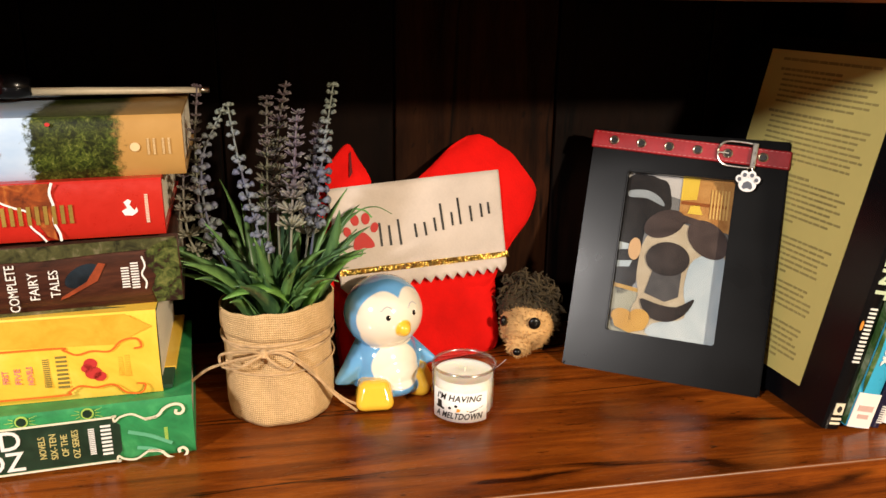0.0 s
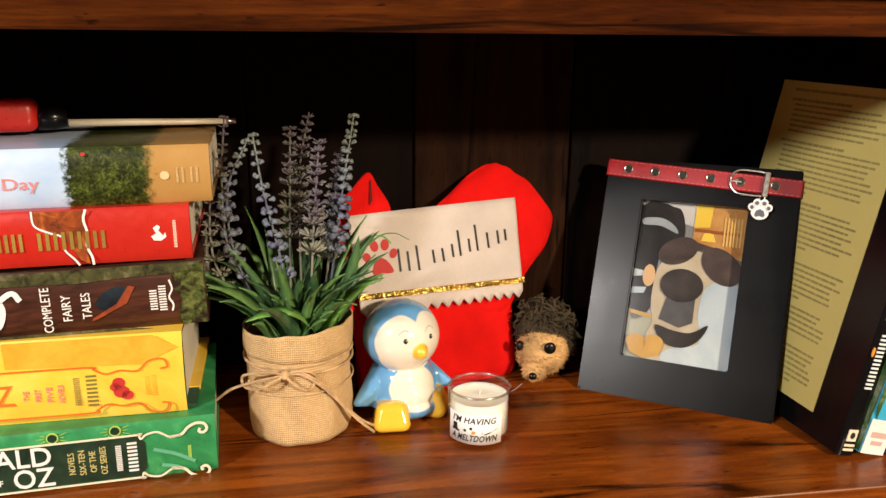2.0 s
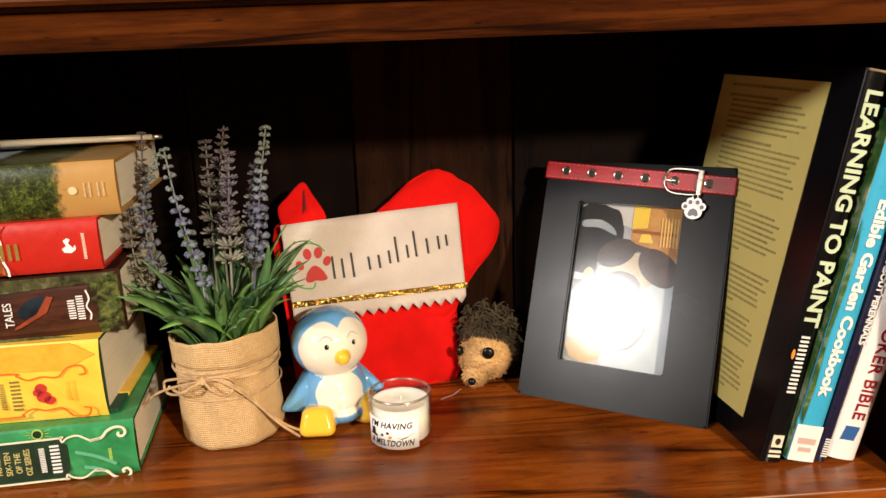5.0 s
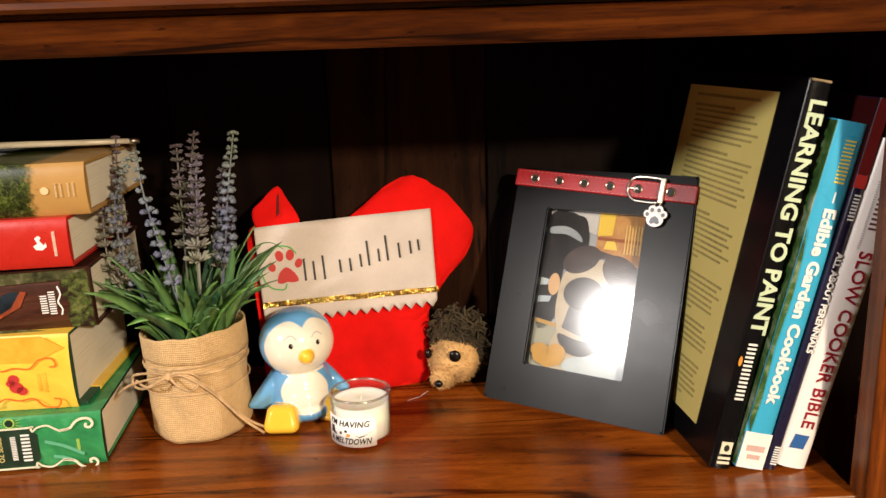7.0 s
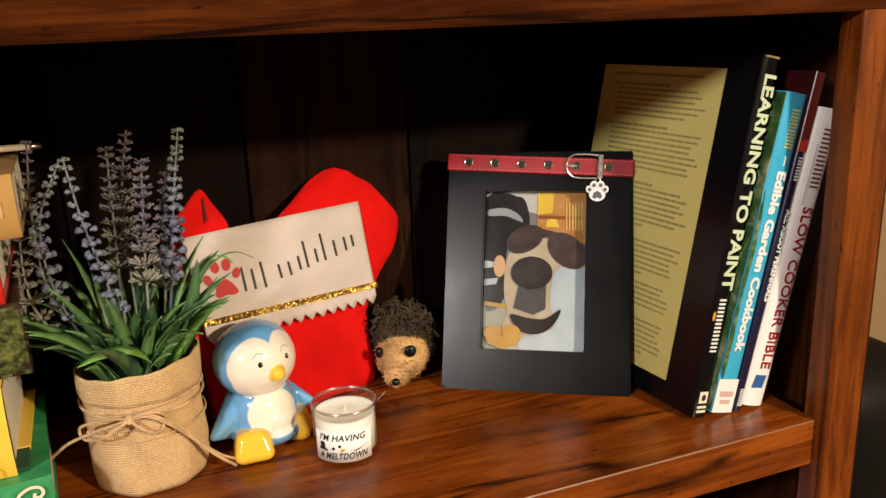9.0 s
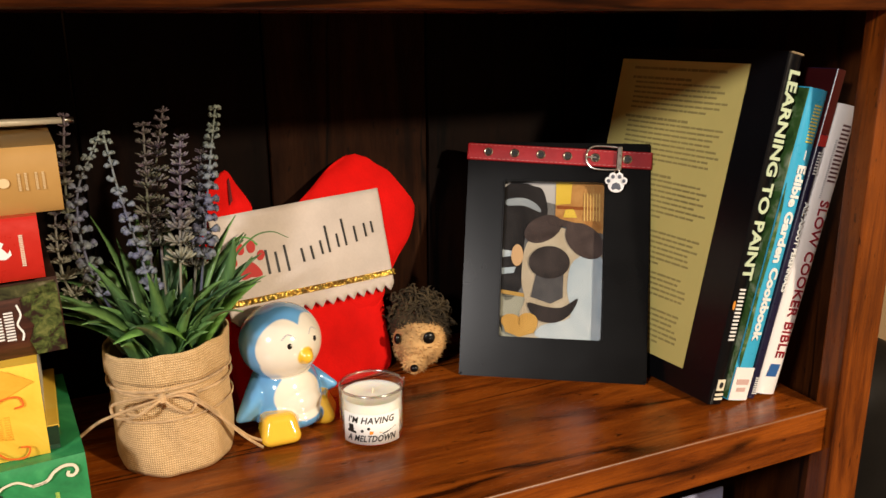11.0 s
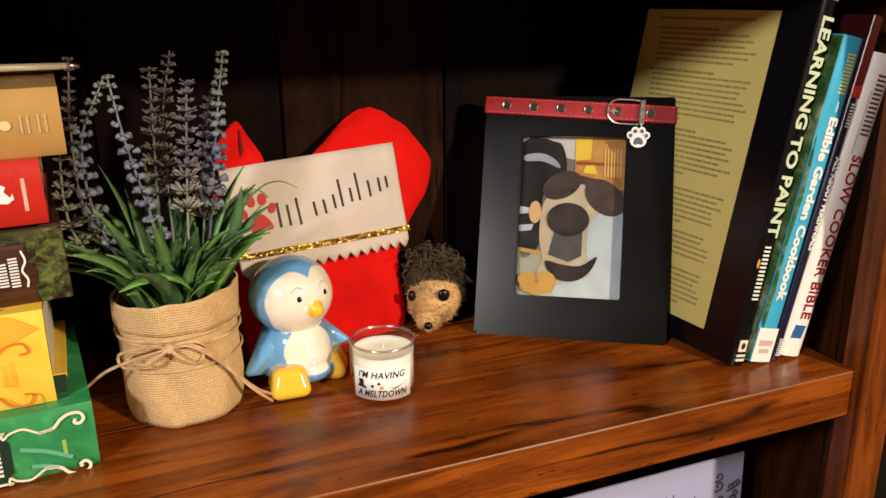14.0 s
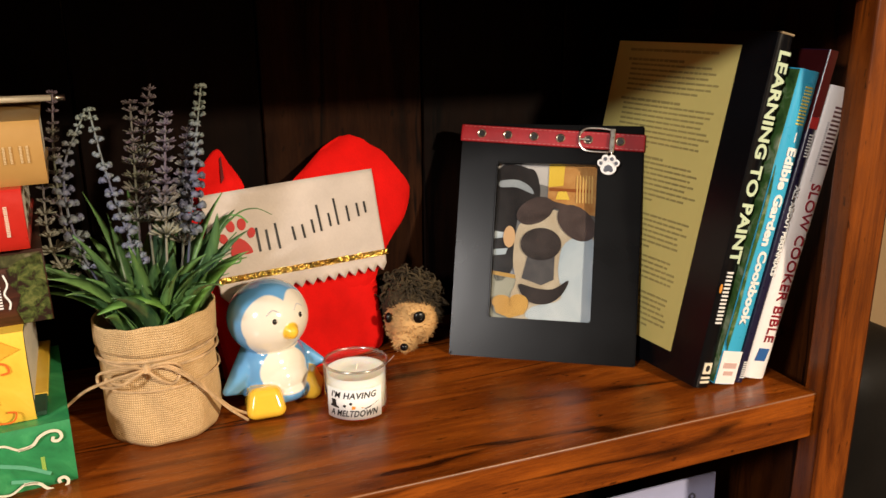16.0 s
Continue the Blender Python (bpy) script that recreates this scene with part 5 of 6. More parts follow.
def strip_leaf(points, width, n=8):
    """A broad pointed leaf along a path."""
    line = smooth_path(points, n)
    bm = bmesh.new()
    rows = []
    for i, p in enumerate(line):
        t = i / (len(line) - 1)
        d = (line[min(i + 1, len(line) - 1)] - line[max(i - 1, 0)]).normalized()
        side_v = d.cross(Vector((0.1, -0.45, 0.89))).normalized()
        nrm = side_v.cross(d)
        w = width / 2 * math.sin(math.pi * min(1.0, 0.15 + 0.85 * t)) ** 0.8 + 0.0003
        rows.append([bm.verts.new(p + side_v * w + nrm * w * 0.25), bm.verts.new(p), bm.verts.new(p - side_v * w + nrm * w * 0.25), bm.verts.new(p - nrm * 0.0006)])
    for p, q in zip(rows, rows[1:]):
        for k in range(4):
            bm.faces.new((p[k], p[(k + 1) % 4], q[(k + 1) % 4], q[k]))
    bm.faces.new(rows[0])
    bm.faces.new(rows[-1][::-1])
    bmesh.ops.recalc_face_normals(bm, faces=bm.faces[:])
    return bm


part("leaf", strip_leaf([(0.016, -0.026, 0.084), (0.010, -0.038, 0.104), (-0.004, -0.046, 0.1175), (-0.022, -0.050, 0.1180), (-0.037, -0.051, 0.1130)], 0.0105), LEAF_LIGHT, plant, "fresh light green leaf", True)
part("leaf", strip_leaf([(0.018, -0.026, 0.084), (0.032, -0.034, 0.112), (0.048, -0.038, 0.130), (0.062, -0.040, 0.139)], 0.0100), LEAF_LIGHT, plant, "fresh light green leaf", True)
part("leaf", strip_leaf([(0.020, -0.020, 0.084), (0.036, -0.026, 0.120), (0.046, -0.030, 0.150), (0.050, -0.032, 0.172)], 0.0085), LEAF, plant, "", True)
thin = part("leaf", tube(smooth_path([(0.032, -0.01, 0.09), (0.048, -0.014, 0.145), (0.064, -0.018, 0.166), (0.078, -0.022, 0.171), (0.090, -0.026, 0.166)]), 0.0011, 6, 0.0003), LEAF, plant, "thin dark arching blade")


def petal(bm, m, length, half, flat_y=0.55):
    """A small plump petal along z, thickest past its middle."""
    rows = []
    for z, r in ((0.0, 0.35), (0.45, 0.75), (0.78, 1.0), (0.95, 0.6)):
        rows.append([bm.verts.new(m @ Vector((half * r * math.cos(k * 1.2566), half * r * flat_y * math.sin(k * 1.2566), length * z))) for k in range(5)])
    tip = bm.verts.new(m @ Vector((0, 0, length)))
    for lo, hi in zip(rows, rows[1:]):
        for k in range(5):
            bm.faces.new((lo[k], lo[(k + 1) % 5], hi[(k + 1) % 5], hi[k]))
    for k in range(5):
        bm.faces.new((rows[-1][k], rows[-1][(k + 1) % 5], tip))
    bm.faces.new(rows[0][::-1])


def spike(name, pts, mat, start, size, seed, per=6, step=0.0062, cup=False):
    """A flower stalk with whorls of small florets along its upper part."""
    rnd = random.Random(seed)
    line = smooth_path(pts, 10)
    st = part(name, tube(line, 0.0011, 6, 0.0007), mat, plant, "", True)
    total = sum((b - a).length for a, b in zip(line, line[1:]))
    run, nxt = 0.0, start * 0.82 * total
    for a, b in zip(line, line[1:]):
        seg = (b - a).length
        while nxt < run + seg:
            p = a + (b - a) * ((nxt - run) / seg)
            w = nxt / total
            sc = (0.98 if cup else 1.15) * size * (1.05 - 0.55 * max(0, (w - 0.55) / 0.45)) * rnd.uniform(0.85, 1.1)
            off = rnd.uniform(0, 6.28)
            flo = bmesh.new()
            for k in range(per):
                q = off + 2 * math.pi * k / per + rnd.uniform(-0.25, 0.25)
                out = Vector((math.cos(q), math.sin(q), rnd.uniform(0.45, 1.15) if cup else rnd.uniform(0.15, 0.75))).normalized()
                if k and rnd.random() < 0.18:
                    continue
                rot = out.to_track_quat("Z", "Y").to_matrix().to_4x4()
                at = p + out * sc * rnd.uniform(0.25, 0.5)
                if cup:
                    # a fan of narrow spoon-shaped petals
                    for e in (-46, -15, 15, 46):
                        petal(flo, Matrix.Translation(at) @ rot @ pose(0, 0, 0, 0, e + rnd.uniform(-9, 9), rnd.uniform(-25, 25)), sc * rnd.uniform(1.0, 1.45), sc * 0.20)
                else:
                    # a round bud with two short lips
                    petal(flo, Matrix.Translation(at) @ rot, sc * 0.95, sc * 0.48, 0.9)
                    for e in (-55, 55):
                        petal(flo, Matrix.Translation(at + out * sc * 0.35) @ rot @ pose(0, 0, 0, 0, e, rnd.uniform(-40, 40)), sc * 0.70, sc * 0.28, 0.6)
            part("floret_whorl", flo, mat, st, "", True)
            nxt += (1.55 if cup else 1.45) * step * rnd.uniform(0.8, 1.25) * (1.0 - 0.45 * max(0, (w - 0.5) / 0.5))
        run += seg


SP = [
    ("flower_stalk", [(-0.018, -0.010, 0.085), (-0.044, -0.014, 0.150), (-0.048, -0.016, 0.205), (-0.030, -0.016, 0.247)], BLOOM_BLUE, 0.40, 0.0055, 1, 5, 0.0080, False),
    ("flower_stalk", [(0.000, -0.012, 0.085), (-0.010, -0.018, 0.150), (-0.021, -0.018, 0.205), (-0.027, -0.014, 0.247)], BLOOM_BLUE, 0.40, 0.0055, 2, 5, 0.0080, False),
    ("flower_stalk", [(-0.025, 0.012, 0.085), (-0.052, 0.012, 0.150), (-0.055, 0.012, 0.205), (-0.050, 0.010, 0.258)], BLOOM_SAGE, 0.38, 0.0052, 3, 6, 0.0066, True),
    ("flower_stalk", [(0.004, 0.015, 0.085), (0.004, 0.018, 0.150), (0.006, 0.018, 0.215), (0.015, 0.014, 0.262)], BLOOM_SAGE, 0.50, 0.0072, 4, 6, 0.0066, True),
    ("flower_stalk", [(0.010, -0.004, 0.085), (0.014, -0.010, 0.150), (0.018, -0.012, 0.200), (0.022, -0.012, 0.243)], BLOOM_PURPLE, 0.52, 0.0078, 5, 7, 0.0064, True),
    ("flower_stalk", [(0.022, 0.004, 0.085), (0.032, 0.004, 0.150), (0.040, 0.004, 0.205), (0.050, 0.006, 0.262)], BLOOM_BLUE, 0.45, 0.0062, 6, 6, 0.0060, False),
    ("flower_stalk", [(0.020, 0.014, 0.085), (0.028, 0.014, 0.150), (0.033, 0.012, 0.190), (0.038, 0.008, 0.232)], BLOOM_PURPLE, 0.45, 0.0074, 7, 7, 0.0064, True),
    ("flower_stalk", [(-0.030, 0.0, 0.085), (-0.058, -0.004, 0.135), (-0.064, -0.006, 0.165), (-0.062, -0.006, 0.205)], BLOOM_PURPLE, 0.45, 0.0060, 8, 6, 0.0070, True),
    ("flower_stalk", [(-0.006, 0.012, 0.085), (-0.004, 0.014, 0.150), (-0.002, 0.012, 0.205), (0.000, 0.010, 0.252)], BLOOM_SAGE, 0.55, 0.0070, 9, 6, 0.0070, True),
]
for q in SP:
    spike(*q)


# ---- ceramic figurine ----
def blob(bm, c, r, turn, mats, seg=72, rings=48, rot=None):
    """An ellipsoid whose faces take a material by their direction."""
    g = bmesh.new()
    bmesh.ops.create_uvsphere(g, u_segments=seg, v_segments=rings, radius=1)
    for f in g.faces:
        d = f.calc_center_median().normalized()
        f.material_index = mats(math.degrees(math.atan2(d.x, -d.y)), math.degrees(math.asin(max(-1, min(1, d.z)))))
        f.smooth = True
    moved(g, Matrix.Translation(c) @ pose(0, 0, 0, 0, 0, turn) @ (rot or Matrix()) @ Matrix.Diagonal((*r, 1)))
    return add(bm, g)



def hull(points):
    """A rounded solid over balls (x, y, z, radius)."""
    bm = bmesh.new()
    for x, y, z, r in points:
        bmesh.ops.create_icosphere(bm, subdivisions=2, radius=r, matrix=Matrix.Translation((x, y, z)))
    out = bmesh.ops.convex_hull(bm, input=bm.verts[:])
    junk = [g for g in out["geom_interior"] + out["geom_unused"] if isinstance(g, bmesh.types.BMVert)]
    bmesh.ops.delete(bm, geom=list(set(junk)), context="VERTS")
    bmesh.ops.recalc_face_normals(bm, faces=bm.faces[:])
    return bm


def melted(bm, voxel, smooth_steps):
    """Melts overlapping solids into one skin."""
    me = bpy.data.meshes.new("clay")
    bm.to_mesh(me)
    bm.free()
    ob = new("clay", me)
    rm = ob.modifiers.new("skin", "REMESH")
    rm.mode, rm.voxel_size = "VOXEL", voxel
    sm = ob.modifiers.new("soft", "SMOOTH")
    sm.factor, sm.iterations = 0.5, smooth_steps
    dg = bpy.context.evaluated_depsgraph_get()
    dg.update()
    res = bpy.data.meshes.new_from_object(ob.evaluated_get(dg))
    bpy.data.objects.remove(ob)
    bpy.data.meshes.remove(me)
    return res


def painted_glaze(name, slot):
    """Glossy pottery glaze whose colour was brushed on, a little uneven."""
    m, t, p = nodes_of(name)
    a = t.nodes.new("ShaderNodeAttribute")
    a.attribute_name = slot
    n = noise_tex(t, coords(t), 26, 3)
    c = mixcol(t, 0.5, a.outputs["Color"], ramp(t, n, [(0.3, (0.80, 0.84, 0.88)), (0.7, (1.08, 1.06, 1.04))]), "MULTIPLY")
    link(t, c, p.inputs["Base Color"])
    p.inputs["Roughness"].default_value = 0.14
    p.inputs["Coat Weight"].default_value = 0.6
    p.inputs["Coat Roughness"].default_value = 0.08
    bump(t, p, n, 0.03, 0.001)
    return m


HT, BT = 23, 18
HEAD_C, HEAD_R = Vector((0.0035, 0.752, 0.0715)), Vector((0.0335, 0.0325, 0.0310))
BODY_C, BODY_R = Vector((0.0045, 0.753, 0.0270)), Vector((0.0295, 0.0285, 0.0300))
bt = pose(BODY_C.x, BODY_C.y, 0.0, 0, 0, BT)
ht = pose(HEAD_C.x, HEAD_C.y, HEAD_C.z, 0, 0, HT)
clay, sole = bmesh.new(), bmesh.new()
blob(clay, HEAD_C, HEAD_R, HT, lambda a, e: 0)
blob(clay, BODY_C, BODY_R, BT, lambda a, e: 0)
blob(clay, (0.0045, 0.753, 0.012), (0.0300, 0.0280, 0.0118), BT, lambda a, e: 0)
blob(clay, bt @ Vector((0.0015, -0.0105, 0.0125)), (0.0240, 0.0255, 0.0123), BT, lambda a, e: 0)
blob(clay, bt @ Vector((0.0010, -0.0065, 0.0220)), (0.0245, 0.0265, 0.0205), BT, lambda a, e: 0)
blob(clay, ht @ Vector((0.0008, -0.0310, -0.0050)), (0.0062, 0.0075, 0.0068), HT, lambda a, e: 0, 32, 24)
WINGS = (((-0.0150, 0.008, 0.0430, 0.0085), (-0.0240, -0.004, 0.0330, 0.0080), (-0.0460, -0.0085, 0.0195, 0.0034), (-0.0240, 0.002, 0.0140, 0.0070)),
         ((0.0150, 0.006, 0.0440, 0.0085), (0.0250, 0.0, 0.0350, 0.0075), (0.0385, -0.0150, 0.0255, 0.0034), (0.0220, 0.006, 0.0160, 0.0070)))
for balls in WINGS:
    add(clay, hull([(*(bt @ Vector(b[:3])), b[3]) for b in balls]))
# two blunt soles, turned outwards
for x, y, turn in ((-0.0245, -0.0340, -20), (0.0275, -0.0215, 52)):
    f = bt @ pose(x, y, 0.0, 0, 0, turn)
    add(sole, hull([(*(f @ Vector((u * k, v, z))), r) for u in (-1, 1) for k, v, z, r in ((0.0092, 0.0, 0.0068, 0.0067), (0.0080, 0.020, 0.0072, 0.0070), (0.0062, 0.0055, 0.0166, 0.0078), (0.0060, 0.020, 0.0140, 0.0070))]))
rest_tree, sole_tree = BVHTree.FromBMesh(clay), BVHTree.FromBMesh(sole)
skin = melted(add(clay, sole), 0.0009, 12)
GLAZE_W, GLAZE_B, GLAZE_Y = Vector((0.84, 0.77, 0.64)), Vector((0.17, 0.43, 0.70)), Vector((0.88, 0.52, 0.045))
NAVY_GLAZE = Vector((0.09, 0.27, 0.55))


def soft(v, w):
    """0 to 1 across a brushed edge of half-width w."""
    return max(0.0, min(1.0, 0.5 + v / (2 * w)))


ht_inv, bt_inv = ht.inverted(), bt.inverted()
col = skin.color_attributes.new("glaze", "FLOAT_COLOR", "POINT")
for i, v in enumerate(skin.vertices):
    if v.co.z < 0.0009:
        v.co.z = 0.0005
    h, b = ht_inv @ v.co, bt_inv @ v.co
    shade = GLAZE_B.lerp(NAVY_GLAZE, 0.5 + 0.5 * noise.noise(v.co * 55))
    if v.co.z > 0.0465:
        d = Vector((h.x / HEAD_R.x, h.y / HEAD_R.y, h.z / HEAD_R.z)).normalized()
        az, el = math.degrees(math.atan2(d.x, -d.y)), math.degrees(math.asin(max(-1, min(1, d.z))))
        lobe = max(1 - ((abs(az) - 29) / 41) ** 2 - ((el - 6) / 47) ** 2, 1 - (az / 66) ** 2 - ((el + 26) / 58) ** 2)
        c = shade.lerp(GLAZE_W, soft(lobe, 0.05))
        beak = 0.0080 - (h - Vector((0.0008, -0.0345, -0.0050))).length
        c = c.lerp(GLAZE_Y, soft(beak, 0.0006))
    else:
        az = math.degrees(math.atan2(b.x, -b.y))
        belly = 1 - (az / 47) ** 2 - ((b.z - 0.0325) / 0.0190) ** 2
        reach = math.hypot(b.x, b.y) - 0.0400
        c = shade.lerp(GLAZE_W, soft(belly, 0.06) * (1 - soft(reach, 0.0008)))
        nearer = rest_tree.find_nearest(v.co)[3] - sole_tree.find_nearest(v.co)[3]
        c = c.lerp(GLAZE_Y, soft(nearer - 0.0008, 0.0006))
    col.data[i].color = (*c, 1)
fig = bmesh.new()
fig.from_mesh(skin)
bpy.data.meshes.remove(skin)
for f in fig.faces:
    f.smooth = True
for sx in (-1, 1):
    q = radians(sx * 21.5)
    eye_at = Vector((math.sin(q) * 0.0326, -math.cos(q) * 0.0316, 0.0060))
    blob(fig, ht @ eye_at, (0.0020, 0.0014, 0.0024), HT + sx * 21.5, lambda a, e: 1, 20, 14)
    blob(fig, ht @ (eye_at + Vector((0.0007, -0.0013, 0.0009))), (0.0005, 0.0004, 0.0005), HT, lambda a, e: 3, 8, 6)
    for k in range(9):
        aa, ee = sx * (13 + 2.3 * k), 22 + 6 * math.sin(math.pi * k / 8)
        blob(fig, ht @ Vector((math.sin(radians(aa)) * 0.0333 * math.cos(radians(ee)), -math.cos(radians(aa)) * 0.0323 * math.cos(radians(ee)), 0.0308 * math.sin(radians(ee)))), (0.0011, 0.0005, 0.0006), HT + aa, lambda a, e: 2, 8, 6)
figurine = part("penguin_figurine", fig, [painted_glaze("brushed_pottery_glaze", "glaze"), BLACK_GLAZE, GREY_LINE, WHITE_GLAZE])
tagged(figurine, "glossy blue and white ceramic penguin figurine sitting on the shelf", "figurine")

# ---- plush toy ----
toy = bmesh.new()
rnd = random.Random(8)
blob(toy, (0.1440, 0.7940, 0.0340), (0.0265, 0.0250, 0.0265), -14, lambda a, e: 0, 40, 28)
blob(toy, (0.1490, 0.8105, 0.0445), (0.0290, 0.0310, 0.0345), -14, lambda a, e: 1, 40, 28)
blob(toy, (0.1320, 0.7760, 0.0200), (0.0125, 0.0115, 0.0110), -14, lambda a, e: 0, 24, 16)
blob(toy, (0.1270, 0.7655, 0.0175), (0.0042, 0.0036, 0.0040), -14, lambda a, e: 2, 20, 14)
blob(toy, (0.1445, 0.7682, 0.0465), (0.0062, 0.0032, 0.0064), -5, lambda a, e: 2, 24, 16)
blob(toy, (0.1172, 0.7845, 0.0440), (0.0034, 0.0044, 0.0056), -40, lambda a, e: 2, 24, 16)


def paint_all(bm, mi):
    for f in bm.faces:
        f.material_index = mi
    return bm


def tuft(bm, p, d, length, w, mi):
    a = d.cross(Vector((0.2, 0.5, 0.84))).normalized() * w
    b = d.cross(a).normalized() * w
    tip = bm.verts.new(p + d * length)
    base = [bm.verts.new(p + a), bm.verts.new(p - a * 0.5 + b * 0.87), bm.verts.new(p - a * 0.5 - b * 0.87)]
    for i in range(3):
        bm.faces.new((base[i], base[(i + 1) % 3], tip)).material_index = mi


for k in range(2600):
    d = Vector((rnd.gauss(0, 1), rnd.gauss(0, 1), rnd.gauss(0, 1))).normalized()
    p = Vector((0.1490 + 0.0290 * d.x, 0.8105 + 0.0310 * d.y, 0.0445 + 0.0345 * d.z))
    if d.y < -0.55 and p.z < 0.058 and d.x < 0.6:
        continue
    if p.z < 0.006:
        continue
    flow = (d * 0.25 + Vector((0.65, 0.25, -0.5)) + Vector((rnd.gauss(0, 0.3), rnd.gauss(0, 0.3), rnd.gauss(0, 0.3)))).normalized()
    if p.z + flow.z * 0.014 < 0.002:
        flow.z = 0.0
    tuft(toy, p, flow, rnd.uniform(0.006, 0.013), 0.0013, 1)
# shaggy curled locks over the crown and back
for k in range(330):
    d = Vector((rnd.gauss(0, 1), rnd.gauss(0, 1) - 0.3, abs(rnd.gauss(0, 1)) + 0.1)).normalized()
    p = Vector((0.1490 + 0.0285 * d.x, 0.8105 + 0.0305 * d.y, 0.0445 + 0.0340 * d.z))
    if d.y < -0.45 and p.z < 0.064:
        continue
    f = (Vector((rnd.uniform(-0.5, 1.0), -0.35 + rnd.gauss(0, 0.4), rnd.gauss(-0.1, 0.35))) + d * 0.15).normalized()
    c = d * rnd.uniform(0.001, 0.0042)
    ln = rnd.uniform(0.008, 0.015)
    s2 = f.cross(d).normalized() * rnd.uniform(-0.005, 0.005)
    add(toy, paint_all(tube(smooth_path([p, p + f * ln * 0.35 + c, p + f * ln * 0.75 + c * 0.9 + s2, p + f * ln - c * 0.1 + s2 * 1.6], 3), 0.0016, 5, 0.0006), 1))
for k in range(1500):
    d = Vector((rnd.gauss(0, 1), rnd.gauss(0, 1), rnd.gauss(0, 1))).normalized()
    if d.y > 0.3:
        continue
    if k % 4:
        p = Vector((0.1440 + 0.0265 * d.x, 0.7940 + 0.0250 * d.y, 0.0340 + 0.0265 * d.z))
    else:
        p = Vector((0.1320 + 0.0125 * d.x, 0.7760 + 0.0115 * d.y, 0.0200 + 0.0110 * d.z))
    if (p - Vector((0.1450, 0.7680, 0.0455))).length < 0.0085 or (p - Vector((0.1270, 0.7655, 0.0175))).length < 0.006 or p.z < 0.009:
        continue
    tuft(toy, p, (d + Vector((rnd.gauss(0, 0.5), rnd.gauss(0, 0.5), rnd.gauss(0, 0.5)))).normalized(), rnd.uniform(0.002, 0.0045), 0.0006, 0)
for v in toy.verts:
    v.co = Vector((0.149 + (v.co.x - 0.147) * 0.93, 0.812 + (v.co.y - 0.80) * 0.95, max(0.0004, (v.co.z - 0.0042) * 0.91)))
hedgehog = part("plush_hedgehog", toy, [TAN_FUR, DARK_FUR, plain("black_plastic_bead", (0.004, 0.004, 0.004), 0.3, 0.1, 60, spec=0.3)])
tagged(hedgehog, "small brown and tan shaggy plush hedgehog on the shelf", "plush toy")
thread = part("loose_thread", tube(smooth_path([(0.100, 0.768, 0.0008), (0.106, 0.772, 0.0012), (0.112, 0.774, 0.002), (0.120, 0.778, 0.006)]), 0.0002, 5), GREY_LINE)
tagged(thread, "fine white loose thread lying on the shelf", "thread")

# ---- candle ----
CX, CY, CR, CH = 0.0632, 0.7020, 0.0260, 0.0428
candle = empty("jar_candle", pose(CX, CY, 0.0), "small cream wax candle in a clear glass cup", "candle")
glass_bm = lathe([(0.010, 0.0004), (CR - 0.0025, 0.0004), (CR - 0.0008, 0.0020), (CR, 0.0045), (CR, CH - 0.001), (CR - 0.0006, CH), (CR - 0.0012, CH), (CR - 0.0018, CH - 0.001), (CR - 0.0018, 0.0058), (CR - 0.004, 0.0042), (0.010, 0.0040)], 64)
bmesh.ops.recalc_face_normals(glass_bm, faces=glass_bm.faces[:])
cup = part("glass_cup", glass_bm, glass, candle, "clear glass cup", True)
cup.visible_shadow = False
rim_bm = tube([(CR * math.cos(a) * 0.972, CR * math.sin(a) * 0.972, CH - 0.0002) for a in [k * math.pi / 36 for k in range(73)]], 0.0011, 8)
rim = part("rim", rim_bm, rim_glass, cup, "rounded bright glass rim", True)
rim.visible_shadow = False
part("wax", lathe([(0.010, 0.0043), (CR - 0.0042, 0.0045), (CR - 0.0020, 0.0062), (CR - 0.0020, 0.0352), (CR - 0.0030, 0.0344), (0.006, 0.0340), (0.002, 0.0347)], 64), WAX, candle, "cream wax", True)
part("wick", tube([(0, 0, 0.032), (0.0005, 0, 0.0360), (0.0012, 0.0004, 0.0385)], 0.0005, 6), CREAM_PRINT, candle)
LAZ = -21


def wrapped(bm, r, az):
    """Bends a drawing in the xz plane round the cup."""
    for v in bm.verts:
        a = radians(az) + v.co.x / r
        rr = r - v.co.y
        v.co.x, v.co.y = rr * math.sin(a), -rr * math.cos(a)
    return bm


lb = bmesh.new()
grid = [[lb.verts.new((-0.0240 + 0.048 * i / 30, y, z)) for i in range(31)] for y, z in ((0, 0.0030), (0, 0.0285), (-0.0004, 0.0285), (-0.0004, 0.0030))]
for j in range(4):
    for i in range(30):
        lb.faces.new((grid[j][i], grid[j][i + 1], grid[(j + 1) % 4][i + 1], grid[(j + 1) % 4][i]))
bmesh.ops.recalc_face_normals(lb, faces=lb.faces[:])
label = part("paper_label", wrapped(lb, CR + 0.0002, LAZ), LABEL_WHITE, candle, "white printed paper label", True)
for words, z, w in (("I'M HAVING", 0.0235, 0.0365), ("A MELTDOWN", 0.0082, 0.0385)):
    bm = fit_width(letters(words, 0.0052, 0.00012, 0.0001, spacing=1.08), w)
    for v in bm.verts:
        v.co.x += 0.22 * v.co.y
    moved(bm, on_front(0, -0.0007, z))
    part("slogan", wrapped(bm, CR + 0.0002, LAZ), INK, label)


def label_print(points, mat, name):
    bm = flat(points, 0.0003, at=-0.0008)
    return part(name, wrapped(bm, CR + 0.0002, LAZ), mat, label)


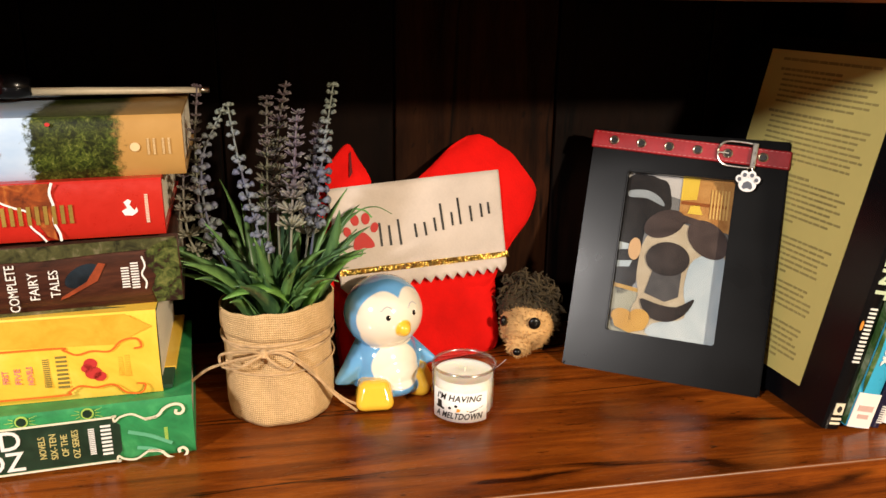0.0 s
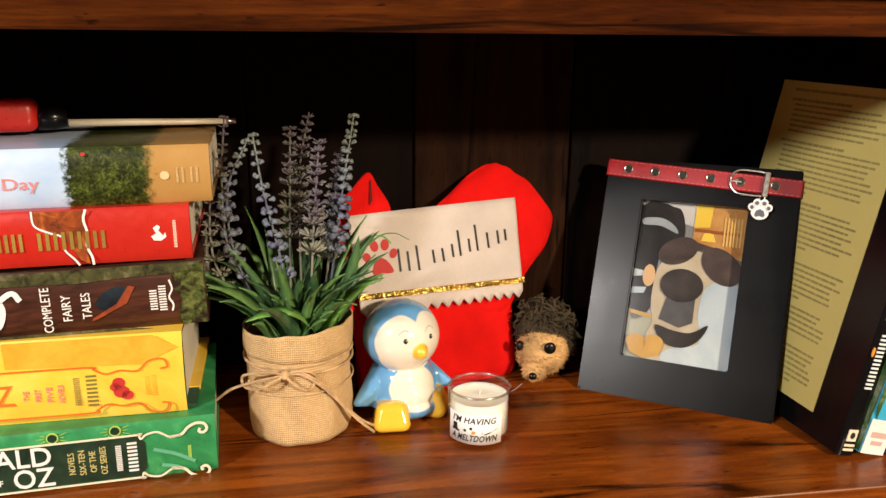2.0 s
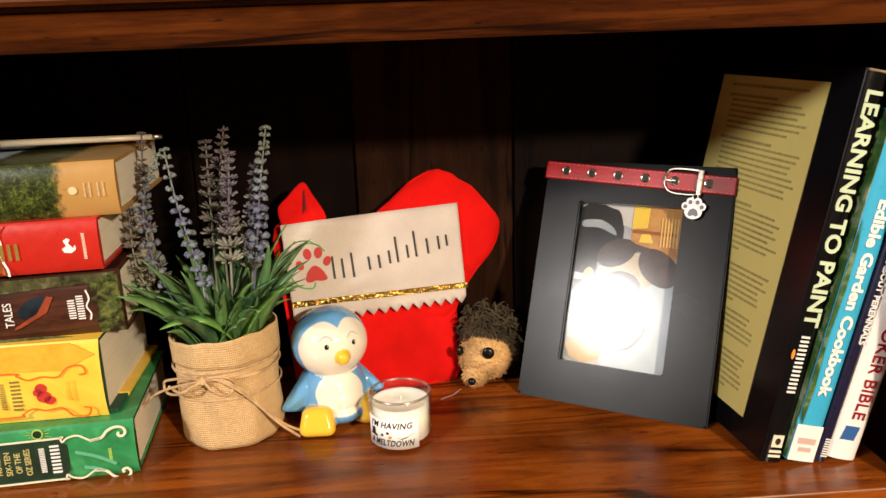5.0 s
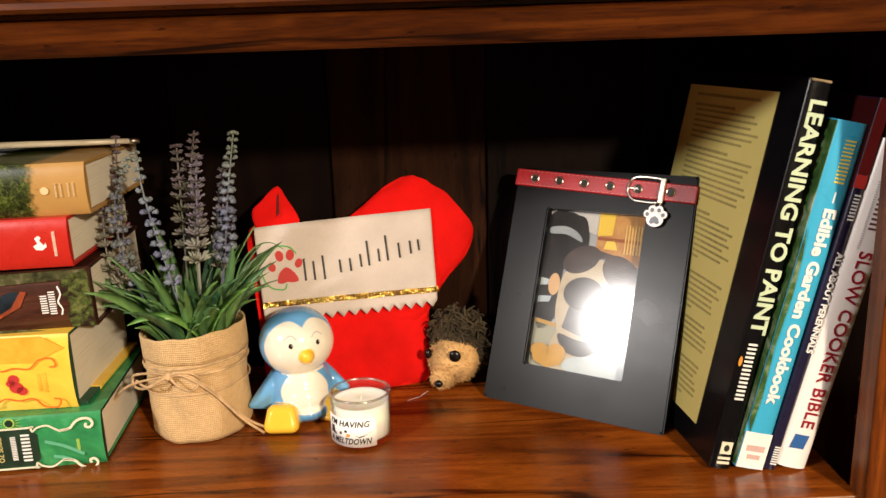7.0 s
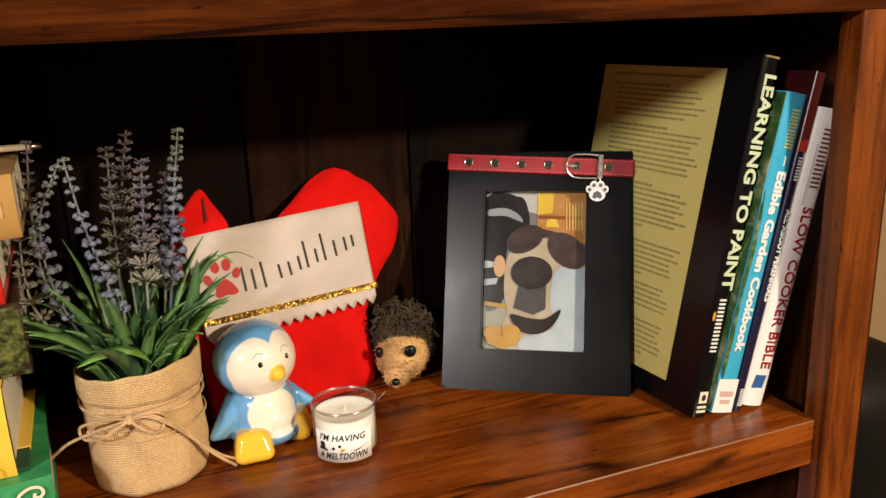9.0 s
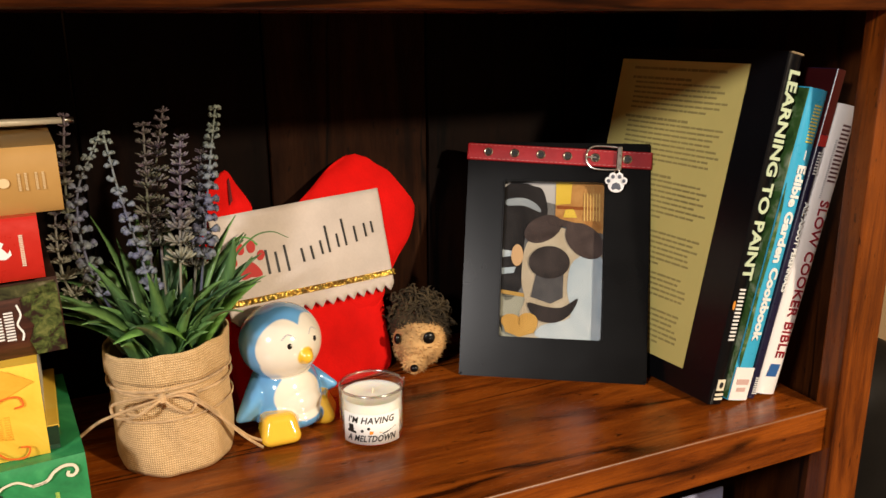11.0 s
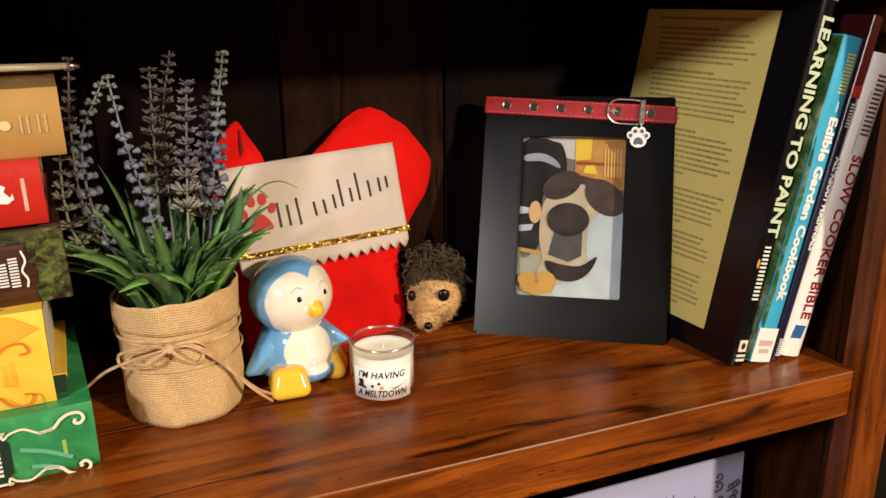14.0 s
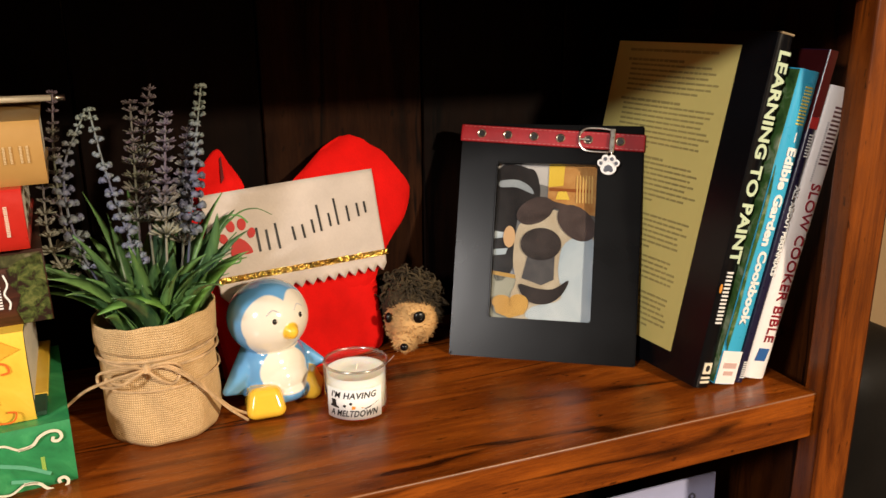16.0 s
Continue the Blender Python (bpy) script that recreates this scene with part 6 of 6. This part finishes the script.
label_print([(-0.0195, 0.0130), (-0.0120, 0.0122), (-0.0122, 0.0140), (-0.0140, 0.0143), (-0.0145, 0.0195), (-0.0185, 0.0195), (-0.0182, 0.0146), (-0.0195, 0.0148)], INK, "hat_print")
label_print(ell(-0.0070, 0.0148, 0.0012, 0.0012, 12), INK, "dot_print")
label_print(ell(-0.0020, 0.0170, 0.0012, 0.0012, 12), INK, "dot_print")
label_print([(-0.0015, 0.0120), (-0.0010, 0.0150), (0.0090, 0.0132)], ORANGE_PRINT, "carrot_print")
label_print([(0.0085, 0.0125), (0.0130, 0.0138), (0.0205, 0.0165), (0.0130, 0.0130), (0.0090, 0.0118)], INK, "twig_print")

# ---- lower shelf ----
CARD = plain("lilac_white_card", (0.42, 0.44, 0.66), 0.45, 0.05, 14)
GREY_PRINT = plain("grey_print", (0.12, 0.12, 0.16), 0.5, 0.1)
card = part("greeting_card", boxed(0.165, 0.4285, 0.0, 0.002, 0.0, 0.1985), CARD)
card.matrix_world = pose(0, 0.680, -0.3348, -2, 0, 0)
tagged(card, "lilac white greeting card with grey damask print on lower shelf", "card")
for k in range(9):
    x = 0.300 + 0.0085 * k
    h = 0.016 if k in (0, 4, 5) else 0.008
    part("lettering_bar", flat([(x - 0.0010, 0.155), (x + 0.0006, 0.155), (x + 0.0036, 0.155 + h), (x + 0.0024, 0.155 + h)], 0.0005, at=-0.0006), GREY_PRINT, card)
rnd = random.Random(14)
for k in range(16):
    cx, cz = 0.396 + 0.030 * rnd.random(), 0.125 + 0.060 * rnd.random()
    s = rnd.uniform(0.003, 0.006)
    if cx + 1.2 * s < 0.4275 and cz + s < 0.186:
        part("damask_print", ribbon([(cx - s, cz - s), (cx + 0.3 * s, cz - 0.9 * s), (cx + s, cz), (cx + 0.2 * s, cz + 0.8 * s), (cx - 0.5 * s, cz + 0.2 * s), (cx, cz - 0.2 * s)], 0.0011, -0.0006), GREY_PRINT, card)
low = book_mesh(0.175, 0.1685, 0.012, BLACK_COVER, PAPER_UP, "book", pose(0.36, 0.652, -0.1660, -90, 0, 0), "slim black book standing on the lower shelf", 0.0, "lower shelf books")
